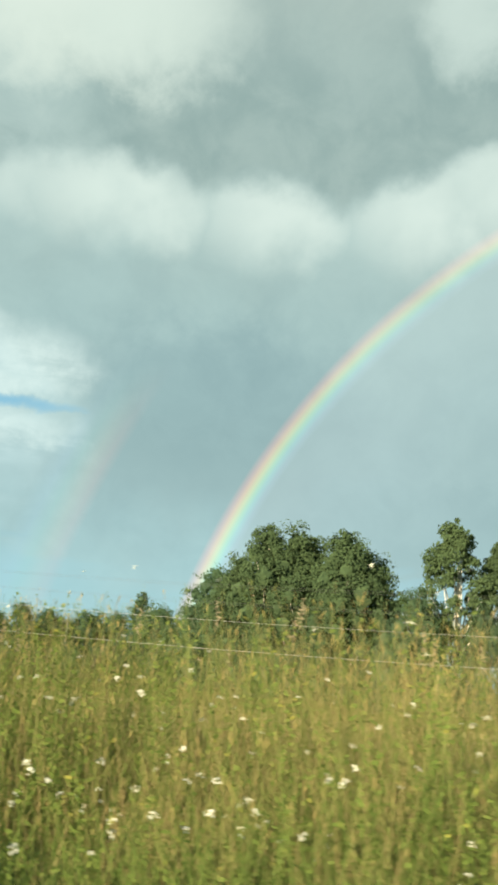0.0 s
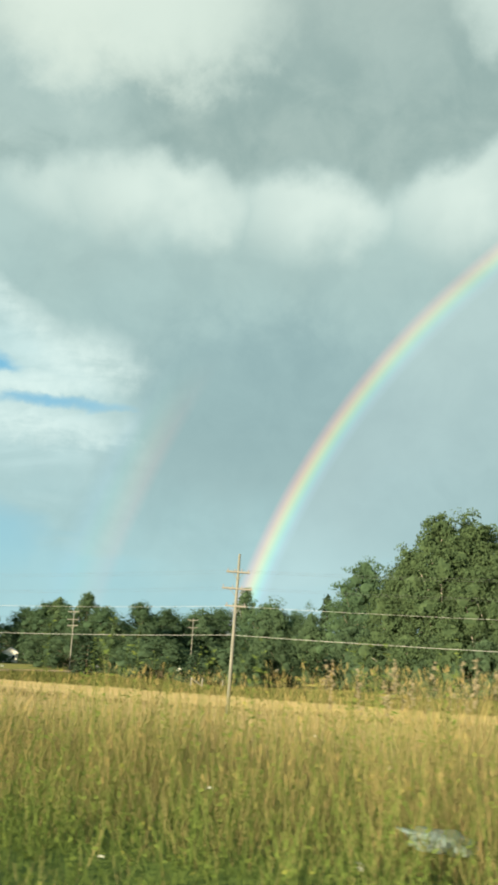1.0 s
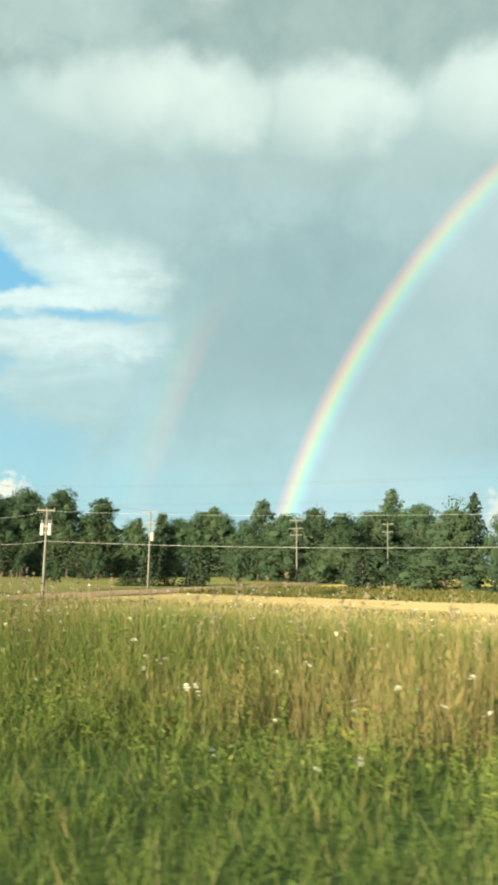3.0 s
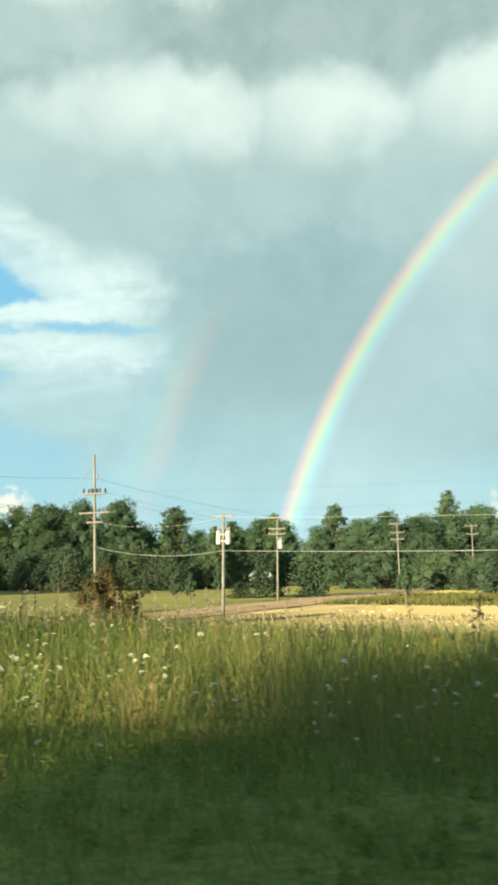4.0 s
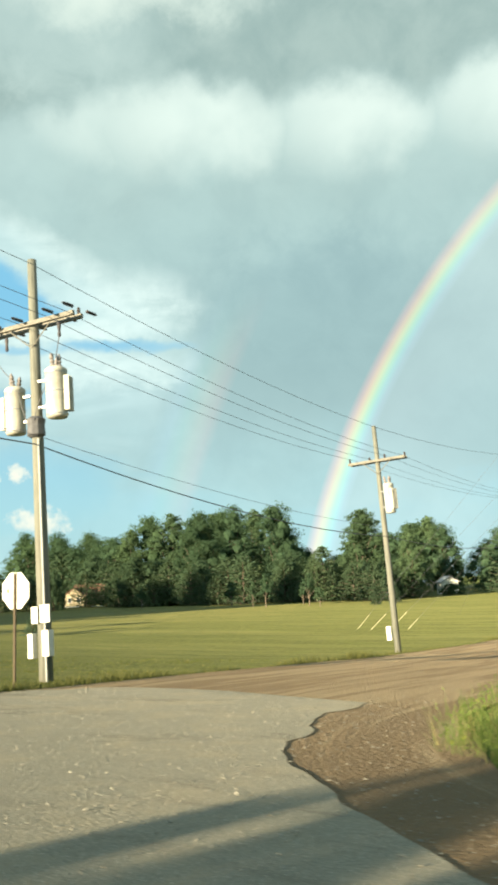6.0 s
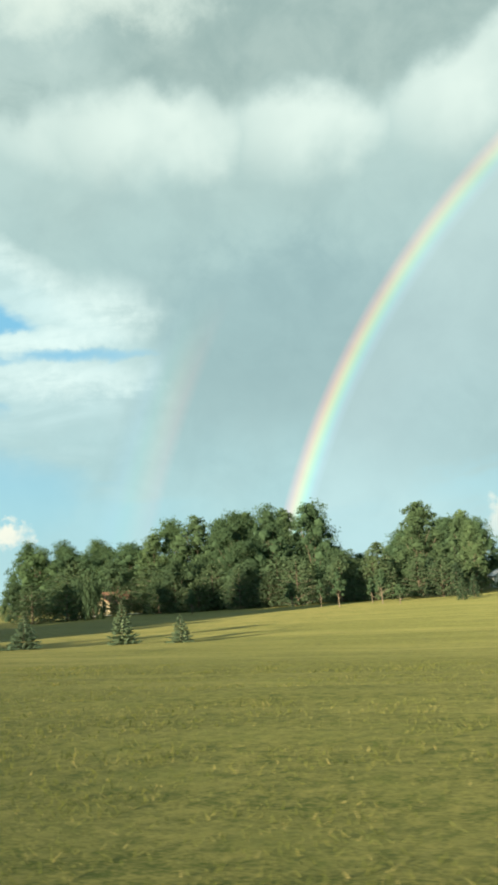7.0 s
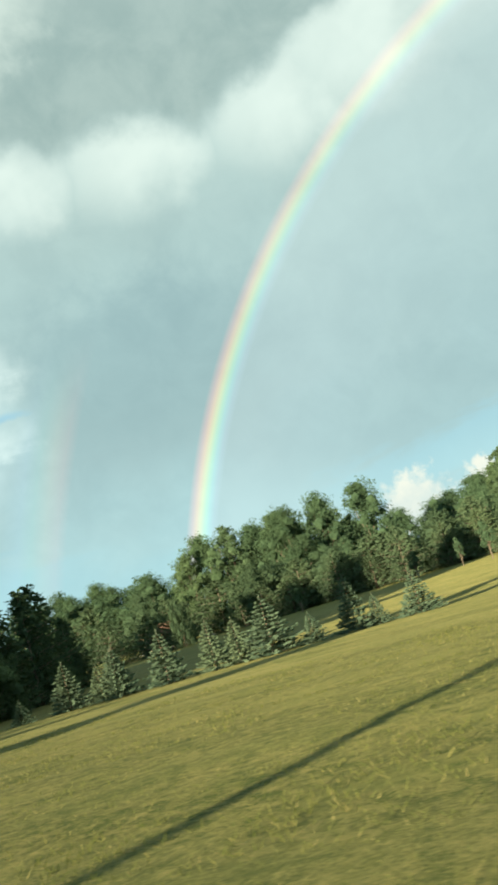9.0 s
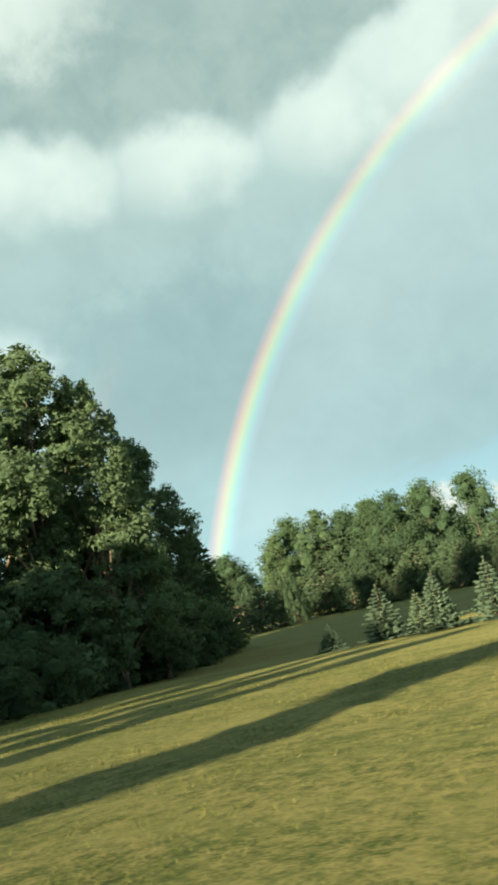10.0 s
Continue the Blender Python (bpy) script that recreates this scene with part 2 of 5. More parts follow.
def foliage(name, dark, light, through_leaf=0.28, tint=(0.30, 0.28, 0.04), tint_amount=0.0):
    """Leaves: each card and each plant a little different, light passing through."""
    def build(w):
        geo = w.tree.nodes.new("ShaderNodeNewGeometry")
        info = w.tree.nodes.new("ShaderNodeObjectInfo")
        r = w.step(geo.outputs["Random Per Island"], 0.0, 1.0, 0.2, 0.8)
        c = w.mix(r, dark, light)
        c = w.mix(w.step(info.outputs["Random"], 0.35, 0.0, 0.0, 0.5), c, tuple(k * 0.55 for k in light))
        c = w.mix(w.step(info.outputs["Random"], 0.65, 1.0, 0.0, 0.4), c, (light[0] * 1.3, light[1] * 1.2, light[2] * 1.0))
        if tint_amount:
            c = w.mix(w.step(geo.outputs["Random Per Island"], 1.0 - tint_amount, 1.0), c, tint)
        a = w.tree.nodes.new("ShaderNodeBsdfDiffuse")
        b = w.tree.nodes.new("ShaderNodeBsdfTranslucent")
        w.put(a.inputs[0], c)
        a.inputs[1].default_value = 0.8
        w.put(b.inputs[0], w.mix(0.4, c, (0.17, 0.21, 0.04)))
        mx = w.tree.nodes.new("ShaderNodeMixShader")
        mx.inputs[0].default_value = through_leaf
        w.tree.links.new(a.outputs[0], mx.inputs[1]), w.tree.links.new(b.outputs[0], mx.inputs[2])
        return mx.outputs[0]
    return shader(name, build)


def ground_surface(w):
    o = w.coord("Object")
    x, y, z = w.split(o)
    big = w.noise(o, 0.045, 4.0)
    mid = w.noise(o, 0.5, 5.0, 0.6)
    fine = w.noise(o, 9.0, 5.0, 0.7)
    tiny = w.noise(o, 45.0, 3.0, 0.7)
    wob = w.mul(w.sub(mid, 0.5), 5.0)
    yy, xx = w.add(y, wob), w.add(x, wob)
    # mown lawn, dry in patches
    clump = w.add(w.mul(w.noise(o, 4.5, 5.0, 0.7), 0.5), w.mul(w.noise(o, 26.0, 3.0, 0.7), 0.5))
    lawn = w.mix(w.step(clump, 0.38, 0.62), (0.034, 0.050, 0.013), (0.128, 0.130, 0.040))
    dryness = w.step(w.add(x, w.mul(wob, 2.0)), -140.0, -168.0, 0.25, 0.85)
    lawn = w.mix(w.mul(w.step(w.add(clump, w.mul(mid, 0.6)), 0.72, 0.98), dryness), lawn, (0.215, 0.172, 0.070))
    lawn = w.mix(w.mul(w.step(mid, 0.46, 0.70), 0.45), lawn, (0.070, 0.096, 0.022))
    mown = w.noise(w.vmul(o, (0.05, 0.75, 1.0)), 1.0, 4.0, 0.6)
    lawn = w.mix(w.mul(w.step(mown, 0.40, 0.66), w.step(y, 10.0, 34.0, 0.2, 0.5)), lawn, (0.175, 0.168, 0.060))
    # cut hay field with swaths
    line = w.noise(w.vmul(o, (0.05, 0.9, 1.0)), 1.0, 3.0)
    hay = w.mix(w.step(w.add(w.mul(line, 0.7), w.mul(fine, 0.3)), 0.35, 0.65), (0.23, 0.185, 0.090), (0.335, 0.27, 0.13))
    hay = w.mix(w.mul(w.step(big, 0.5, 0.75), 0.5), hay, (0.24, 0.215, 0.065))
    verge = w.mix(w.step(fine, 0.3, 0.7), (0.045, 0.080, 0.020), (0.12, 0.165, 0.042))
    soil = w.mix(w.step(w.add(w.mul(fine, 0.6), w.mul(tiny, 0.4)), 0.35, 0.68), (0.13, 0.095, 0.06), (0.27, 0.21, 0.14))
    rough_field = w.mix(w.step(mid, 0.3, 0.7), (0.20, 0.19, 0.055), (0.32, 0.27, 0.09))
    c = w.mix(w.step(yy, 13.0, 18.0), verge, hay)
    c = w.mix(w.step(yy, 84.0, 92.0), c, rough_field)
    c = w.mix(w.step(xx, -104.0, -113.0), c, lawn)
    c = w.mix(w.step(w.add(w.add(y, w.mul(wob, 0.12)), w.step(x, -76.0, -62.0, 0.0, 1.5)), 4.0, 3.4), c, soil)
    c = w.mix(w.step(y, -7.4, -9.0), c, rough_field)
    far = w.step(y, 240.0, 330.0)
    c = w.mix(far, c, (0.10, 0.12, 0.035))
    turf = w.noise(o, 70.0, 3.0, 0.65)
    h = w.add(w.mul(turf, 0.5), w.mul(clump, 1.2))
    return principled(w, c, 0.95, 0.0, w.bump(h, 0.55, 0.03), 0.1, 1.0)


def asphalt_surface(w):
    o = w.coord("Object")
    g = w.noise(o, 60.0, 4.0, 0.7)
    b = w.noise(o, 0.9, 5.0, 0.6)
    dist, colr = w.voronoi(o, 26.0)
    worn = w.noise(w.vmul(o, (0.35, 1.0, 1.0)), 1.7, 5.0, 0.65, 0.6)
    c = w.mix(w.step(g, 0.3, 0.7), (0.165, 0.152, 0.115), (0.325, 0.300, 0.228))
    c = w.mix(w.mul(w.step(b, 0.45, 0.7), 0.6), c, (0.32, 0.272, 0.185))
    c = w.mix(w.mul(w.step(worn, 0.54, 0.70), 0.6), c, (0.15, 0.130, 0.095))
    c = w.mix(w.mul(w.step(dist, 0.24, 0.05), 0.7), c, (0.62, 0.58, 0.48))
    return principled(w, c, 0.9, 0.0, w.bump(w.add(g, w.mul(dist, 0.6)), 1.0, 0.014), 0.2, 1.0)


def dirt_surface(w):
    o = w.coord("Object")
    x, y, z = w.split(o)
    g = w.noise(o, 30.0, 5.0, 0.7)
    # wheel ruts that swing round the corner
    dx, dy = w.m('MINIMUM', w.add(x, 97.5), 0.0), w.m('MINIMUM', w.sub(y, 12.0), 0.0)
    bend = w.m('SQRT', w.add(w.mul(dx, dx), w.mul(dy, dy)))
    b = w.noise(w.xyz(w.mul(bend, 1.7), w.mul(y, 0.12), w.mul(x, 0.05)), 0.9, 5.0, 0.6, 0.5)
    dist, colr = w.voronoi(o, 18.0)
    c = w.mix(w.step(g, 0.3, 0.7), (0.27, 0.198, 0.115), (0.42, 0.325, 0.20))
    c = w.mix(w.mul(w.step(b, 0.42, 0.60), 0.75), c, (0.20, 0.138, 0.078))
    # darker by the corner: dark soil, with some of its shade painted in
    dark_soil_shade = w.mul(w.step(w.add(x, w.mul(w.sub(b, 0.5), 3.0)), -109.0, -105.0), w.step(y, 9.5, 6.0))
    c = w.mix(w.mul(dark_soil_shade, 0.45), c, (0.165, 0.115, 0.066))
    c = w.mix(w.mul(w.step(dist, 0.16, 0.04), 0.55), c, (0.50, 0.44, 0.36))
    return principled(w, c, 0.95, 0.0, w.bump(w.add(g, w.add(w.mul(b, 1.5), dist)), 1.0, 0.04), 0.15, 1.0)


def pole_surface(w):
    o = w.coord("Object")
    g = w.noise(w.vmul(o, (14.0, 14.0, 0.8)), 1.6, 6.0, 0.65)
    b = w.noise(o, 0.7, 3.0)
    c = w.ramp(g, [(0.25, (0.085, 0.090, 0.075)), (0.5, (0.17, 0.174, 0.145)), (0.75, (0.25, 0.252, 0.21))])
    c = w.mix(w.mul(w.step(b, 0.4, 0.7), 0.35), c, (0.23, 0.21, 0.17))
    return principled(w, c, 0.85, 0.0, w.bump(g, 0.5, 0.01), 0.2)


MAT = {
    "ground": shader("ground", ground_surface),
    "asphalt": shader("asphalt", asphalt_surface),
    "dirt": shader("dirt", dirt_surface),
    "pole": shader("weathered_pole", pole_surface),
    "arm": plain("crossarm_timber", (0.21, 0.20, 0.17), 0.85, grain=22.0, vary=0.3),
    "bark": plain("bark", (0.16, 0.13, 0.095), 0.95, grain=9.0, vary=0.4, bumpy=0.8),
    "pale_bark": plain("pale_bark", (0.46, 0.42, 0.35), 0.9, grain=7.0, vary=0.3, bumpy=0.5),
    "tank": plain("transformer_paint", (0.50, 0.49, 0.42), 0.5, grain=6.0, vary=0.12),
    "porcelain": plain("porcelain", (0.25, 0.23, 0.22), 0.35, grain=5.0, vary=0.1, bumpy=0.05),
    "dark_porcelain": plain("dark_porcelain", (0.07, 0.06, 0.06), 0.35, grain=5.0, vary=0.1, bumpy=0.05),
    "steel": plain("galvanised_steel", (0.42, 0.42, 0.40), 0.5, 0.6, grain=14.0),
    "wire": plain("wire", (0.11, 0.11, 0.115), 0.6, grain=8.0),
    "pale_wire": plain("pale_wire", (0.45, 0.45, 0.42), 0.6, grain=8.0),
    "white": plain("white_paint", (0.62, 0.61, 0.55), 0.6, grain=9.0, vary=0.08),
    "shed": plain("white_boards", (0.80, 0.77, 0.68), 0.7, grain=9.0, vary=0.08),
    "sign_back": plain("sign_back", (0.66, 0.66, 0.58), 0.45, 0.2, grain=7.0, vary=0.08),
    "green_sign": plain("green_sign", (0.0, 0.26, 0.15), 0.25, grain=9.0, vary=0.06, bumpy=0.02),
    "dark_sign": plain("dark_sign", (0.025, 0.085, 0.075), 0.35, grain=9.0, vary=0.06, bumpy=0.02),
    "letter": plain("letter_white", (0.80, 0.82, 0.78), 0.4, grain=9.0, vary=0.05, bumpy=0.02),
    "sign_post": plain("sign_post", (0.075, 0.058, 0.035), 0.7, 0.2, grain=14.0),
    "navy": plain("navy_print", (0.045, 0.065, 0.11), 0.5, grain=9.0, vary=0.1),
    # white board, dimmed to blue-grey: its shade is put into the colour
    "shaded_white": plain("shaded_white_board", (0.30, 0.40, 0.47), 0.5, grain=9.0, vary=0.08),
    "yellow": plain("yellow_print", (0.72, 0.60, 0.10), 0.5, grain=9.0, vary=0.08),
    "guard": plain("guard_plastic", (0.46, 0.44, 0.28), 0.5, grain=9.0, vary=0.06, bumpy=0.02),
    "orange": plain("orange_tape", (0.50, 0.16, 0.09), 0.6, grain=9.0),
    "roof_red": plain("red_brown_shingle", (0.15, 0.078, 0.052), 0.9, grain=3.0, vary=0.3),
    "cream": plain("cream_siding", (0.32, 0.275, 0.18), 0.8, grain=4.0, vary=0.12),
    "roof_grey": plain("grey_shingle", (0.42, 0.42, 0.42), 0.8, grain=3.0),
    "glass": plain("dark_window", (0.03, 0.04, 0.045), 0.1, grain=2.0, vary=0.1, bumpy=0.0),
    "plastic": plain("litter_plastic", (0.22, 0.30, 0.30), 0.5, grain=12.0, vary=0.2),
    "white_bark": plain("white_bark", (0.62, 0.58, 0.48), 0.9, grain=7.0, vary=0.25, bumpy=0.4),
    "pedestal": plain("pedestal_paint", (0.40, 0.42, 0.38), 0.6, grain=9.0, vary=0.15),
    "big_oak": foliage("big_tree_leaves", (0.046, 0.077, 0.041), (0.090, 0.136, 0.065), 0.3),
    "near_leaf": foliage("cottonwood_leaves", (0.085, 0.138, 0.080), (0.160, 0.235, 0.130), 0.40),
    "oak": foliage("oak_leaves", (0.059, 0.105, 0.063), (0.090, 0.152, 0.084), 0.40),
    "poplar": foliage("poplar_leaves", (0.061, 0.103, 0.057), (0.107, 0.170, 0.091), 0.32),
    "scrub": foliage("scrub_leaves", (0.051, 0.087, 0.054), (0.081, 0.129, 0.072), 0.38),
    "cedar": foliage("cedar_leaves", (0.022, 0.042, 0.028), (0.056, 0.09, 0.054), 0.15),
    "spruce": foliage("blue_spruce_needles", (0.042, 0.076, 0.050), (0.125, 0.182, 0.120), 0.2),
    "pine_light": foliage("young_pine_needles", (0.061, 0.098, 0.057), (0.107, 0.161, 0.091), 0.34),
    "pine": foliage("pine_needles", (0.029, 0.053, 0.032), (0.068, 0.110, 0.060), 0.15),
    "russet": foliage("russet_shrub_leaves", (0.06, 0.06, 0.026), (0.14, 0.125, 0.055), 0.2, (0.20, 0.11, 0.055), 0.15),
    "grass": foliage("green_grass", (0.078, 0.124, 0.032), (0.192, 0.250, 0.072), 0.32, (0.36, 0.31, 0.14), 0.10),
    "dry_grass": foliage("dry_grass", (0.22, 0.178, 0.078), (0.40, 0.33, 0.155), 0.30, (0.17, 0.21, 0.06), 0.30),
    "weed": foliage("weed_leaves", (0.09, 0.14, 0.034), (0.185, 0.24, 0.062), 0.32, (0.30, 0.29, 0.07), 0.08),
    "short_grass": foliage("short_lawn_grass", (0.060, 0.085, 0.020), (0.19, 0.19, 0.062), 0.3, (0.30, 0.26, 0.11), 0.2),
    "plume": foliage("plume", (0.20, 0.17, 0.11), (0.36, 0.32, 0.22), 0.35),
    "stone": plain("loose_stone", (0.30, 0.275, 0.215), 0.9, grain=3.0, vary=0.35),
    "rough": foliage("rough_grass", (0.085, 0.095, 0.032), (0.19, 0.185, 0.066), 0.3),
    "stubble": foliage("hay_stubble", (0.34, 0.27, 0.11), (0.54, 0.43, 0.20), 0.25),
    "flower": foliage("white_umbel", (0.62, 0.64, 0.54), (0.80, 0.80, 0.70), 0.2),
    "yellow_flower": foliage("yellow_flower", (0.45, 0.36, 0.02), (0.70, 0.56, 0.05), 0.2),
}


# ---------------------------------------------------------------- geometry helpers
def land(x, y):
    """Height of the land: road bank, falling field, lawn."""
    x, y = np.asarray(x, float), np.asarray(y, float)
    west = np.interp(y, [-60, 3, 5, 16, 42, 55, 80, 120, 300], [1.70, 1.70, 1.66, 1.25, .45, -.15, -.5, -.5, .0])
    east = np.interp(y, [-60, 3, 5, 16, 38, 60, 94, 140, 300], [1.70, 1.70, 1.60, 1.1, -.1, -.6, -.5, -.3, .3])
    k = np.clip((-x - 125) / 55, 0, 1)
    return k * west + (1 - k) * east


def lz(x, y):
    return float(land(x, y))


def mesh_object(name, verts, faces, mat, parent=None, label="", smooth=False):
    me = bpy.data.meshes.new(name)
    me.from_pydata([tuple(v) for v in verts], [], faces)
    me.materials.append(MAT[mat])
    if smooth:
        me.polygons.foreach_set("use_smooth", [True] * len(me.polygons))
    ob = new(name, me)
    if parent is not None:
        ob.parent = parent
    return tagged(ob, label)


def part(name, bm, mat, parent=None, label="", smooth=False):
    me = bpy.data.meshes.new(name)
    if smooth:
        for f in bm.faces:
            f.smooth = True
    bm.to_mesh(me)
    bm.free()
    me.materials.append(MAT[mat])
    ob = new(name, me)
    if parent is not None:
        ob.parent = parent
    return tagged(ob, label)


def thing(name, place, label, category, group="", kind=""):
    ob = new(name)
    ob.matrix_basis = place
    ob.empty_display_size = 0.3
    return tagged(ob, label, category, group, kind)


def box(bm, size, m, bevel=0.0):
    made = bmesh.ops.create_cube(bm, size=1.0, matrix=m @ Matrix.Diagonal((*size, 1)))["verts"]
    if bevel:
        edges = list({e for v in made for e in v.link_edges})
        bmesh.ops.bevel(bm, geom=edges, offset=bevel, segments=2, affect='EDGES', profile=0.7)


def tube(bm, pts, radii, sides=8, cap=True):
    """A tapered tube along points."""
    pts = [Vector(p) for p in pts]
    rings = []
    side = None
    for i, p in enumerate(pts):
        t = (pts[min(i + 1, len(pts) - 1)] - pts[max(i - 1, 0)]).normalized()
        ref = Vector((0, 0, 1)) if abs(t.z) < 0.9 else Vector((1, 0, 0))
        u = t.cross(ref).normalized() if side is None else (side - t * side.dot(t)).normalized()
        side = u
        v = t.cross(u)
        rings.append([bm.verts.new(p + (u * math.cos(a) + v * math.sin(a)) * radii[i]) for a in [2 * math.pi * k / sides for k in range(sides)]])
    for a, b in zip(rings, rings[1:]):
        for k in range(sides):
            bm.faces.new((a[k], a[(k + 1) % sides], b[(k + 1) % sides], b[k]))
    if cap:
        bm.faces.new(rings[0][::-1])
        bm.faces.new(rings[-1])


def lathe(bm, m, profile, sides=16):
    """Turned shape about the local z axis: profile of (radius, height)."""
    rings = [[bm.verts.new(m @ Vector((r * math.cos(2 * math.pi * k / sides), r * math.sin(2 * math.pi * k / sides), h))) for k in range(sides)] for r, h in profile]
    for a, b in zip(rings, rings[1:]):
        for k in range(sides):
            bm.faces.new((a[k], a[(k + 1) % sides], b[(k + 1) % sides], b[k]))
    bm.faces.new(rings[0][::-1])
    bm.faces.new(rings[-1])


def quads_mesh(name, v, mat, per=4):
    """One mesh of many loose faces from an array (n, per, 3)."""
    n = len(v)
    me = bpy.data.meshes.new(name)
    me.vertices.add(n * per)
    me.vertices.foreach_set("co", np.ascontiguousarray(v, np.float32).ravel())
    me.loops.add(n * per)
    me.loops.foreach_set("vertex_index", np.arange(n * per, dtype=np.int32))
    me.polygons.add(n)
    me.polygons.foreach_set("loop_start", np.arange(0, n * per, per, dtype=np.int32))
    me.update(calc_edges=True)
    me.materials.append(MAT[mat])
    return me


def unit(v):
    return v / (np.linalg.norm(v, axis=-1, keepdims=True) + 1e-9)


# ---------------------------------------------------------------- ground, roads
def build_ground():
    xs = np.concatenate([np.linspace(-3000, -420, 14), np.arange(-400, 62, 3.0), np.linspace(80, 3000, 14)])
    ys = np.concatenate([np.linspace(-2500, -80, 12), np.arange(-60, 0, 6.0), np.arange(0, 24, 1.0), np.arange(24, 140, 4.0), np.linspace(140, 320, 12), np.linspace(420, 4000, 12)])
    X, Y = np.meshgrid(xs, ys, indexing="ij")
    Z = land(X, Y)
    rng = np.random.default_rng(3)
    Z = Z + np.where((Y > 4) & (Y < 140), rng.normal(0, 0.025, Z.shape), 0)
    nx, ny = X.shape
    v = np.stack([X, Y, Z], -1).reshape(-1, 3)
    f = [(i * ny + j, (i + 1) * ny + j, (i + 1) * ny + j + 1, i * ny + j + 1) for i in range(nx - 1) for j in range(ny - 1)]
    ob = mesh_object("ground", v, f, "ground", smooth=True)
    tagged(ob, "grassy land with mown lawn, hay field and road bank", "ground", kind="structure")


def strip(name, ys, left, right, lift, mat, label, category, across=10, camber=0.02):
    """A sheet of road between two edges, laid on the land."""
    v, f = [], []
    for y in ys:
        a, b = left(y), right(y)
        for k in range(across + 1):
            x = a + (b - a) * k / across
            v.append((x, y, lz(x, y) + lift + camber * math.sin(math.pi * k / across)))
    n = across + 1
    f = [(i * n + k, i * n + k + 1, (i + 1) * n + k + 1, (i + 1) * n + k) for i in range(len(ys) - 1) for k in range(across)]
    ob = mesh_object(name, v, f, mat, smooth=True)
    return tagged(ob, label, category, kind="structure")


build_ground()
bm = bmesh.new()
box(bm, (620, 8.2, 0.2), pose(-90, -2.3, 1.68), 0.03)
tagged(part("road", bm, "asphalt"), "worn grey asphalt country road", "road", kind="structure")
def corner_edge(y):
    """Where the dirt ends and the verge begins at the corner."""
    return np.interp(y, [2, 3.6, 4.1, 4.6, 5.4, 6.5, 7.2, 9, 12, 300], [-70.0, -80.0, -95.0, -99.5, -101.5, -102.9, -103.8, -104.6, -105.6, -106.0])


strip("side_road", [2.0, 3, 3.6, 4.1, 4.3, 4.6, 5, 5.4, 6, 6.5, 7.2, 8, 10, 12, 14, 18, 24, 32, 44, 60, 80, 110, 150, 200, 260],
      lambda y: float(np.interp(y, [2, 5, 9, 14, 300], [-121.0, -117.6, -115.6, -114.6, -113.2])),
      corner_edge,
      0.075, "dirt", "brown dirt and gravel side road", "road")
def ragged(y):
    """Broken edge of the old asphalt."""
    return 0.22 * math.sin(y * 2.1 + 0.4) + 0.10 * math.sin(y * 4.7 + 1.9) + 0.04 * math.sin(y * 9.3)


strip("road_apron", [2.0 + 0.1 * k for k in range(122)],
      lambda y: float(np.interp(y, [2, 5, 9, 12.7, 14.1], [-120.0, -117.0, -115.3, -114.6, -113.2])) + ragged(y + 9.0),
      lambda y: float(np.interp(y, [2, 4.8, 5.9, 6.7, 8, 10.5, 12.9, 14.1], [-101.0, -103.5, -104.65, -105.4, -106.2, -107.1, -107.4, -110.4])) + ragged(y) * 0.4,
      0.095, "asphalt", "broken grey asphalt apron with loose stones", "road")


# ---------------------------------------------------------------- trees
def cards(blobs, clumps, per, size, rng, puff=(0.18, 0.42), up=0.2, slim=0.5):
    """Leaf sprays gathered in clumps over the shells of several lobes."""
    b = np.array(blobs, float)
    wgt = (b[:, 3] * b[:, 4] * b[:, 5]) ** 0.667
    k = rng.choice(len(b), clumps, p=wgt / wgt.sum())
    d = unit(rng.normal(size=(clumps, 3)) + np.array([0, 0, 0.15]))
    c = b[k, :3] + d * b[k, 3:] * rng.uniform(0.55, 1.05, (clumps, 1))
    rad = b[k, 3:4] * rng.uniform(*puff, (clumps, 1))
    n = clumps * per
    q = np.repeat(np.arange(clumps), per)
    o = unit(rng.normal(size=(n, 3)))
    p = c[q] + o * rad[q] * np.array([1.15, 1.15, 0.8]) * rng.uniform(0.25, 1.12, (n, 1)) ** 0.6
    nrm = unit(o * 0.5 + d[q] * 0.65 + rng.normal(size=(n, 3)) * 0.6 + np.array([0, 0, up]))
    u = unit(np.cross(nrm, rng.normal(size=(n, 3))))
    v = np.cross(nrm, u)
    s = size * rng.uniform(0.5, 1.4, (n, 1))
    return np.stack([p - u * s, p + u * s * 0.5 - v * s * slim, p + u * s * 0.6 + v * s * slim * 1.2], 1)


def hearts(blobs, rng, fill=0.5):
    """Lumps of inner foliage, one in each lobe, so that a crown is dense inside."""
    bm = bmesh.new()
    bmesh.ops.create_icosphere(bm, subdivisions=1, radius=1.0)
    ball = np.array([v.co[:] for v in bm.verts])
    tri = np.array([[v.index for v in f.verts] for f in bm.faces])
    bm.free()
    out = []
    for b in blobs:
        p = ball * rng.uniform(0.82, 1.08, (len(ball), 1)) * np.array(b[3:]) * fill + np.array(b[:3])
        out.append(p[tri])
    return np.concatenate(out)


def limb_paths(rng, blobs, start, reach=0.45):
    out = []
    for bx, by, bz, *_ in blobs:
        z0 = start + rng.uniform(0.0, 0.45) * max(bz - start, 0.1)
        mid = (bx * reach + rng.normal() * 0.25, by * reach + rng.normal() * 0.25, z0 + (bz - z0) * 0.58)
        out.append([(0, 0, z0), mid, (bx, by, bz)])
    return out


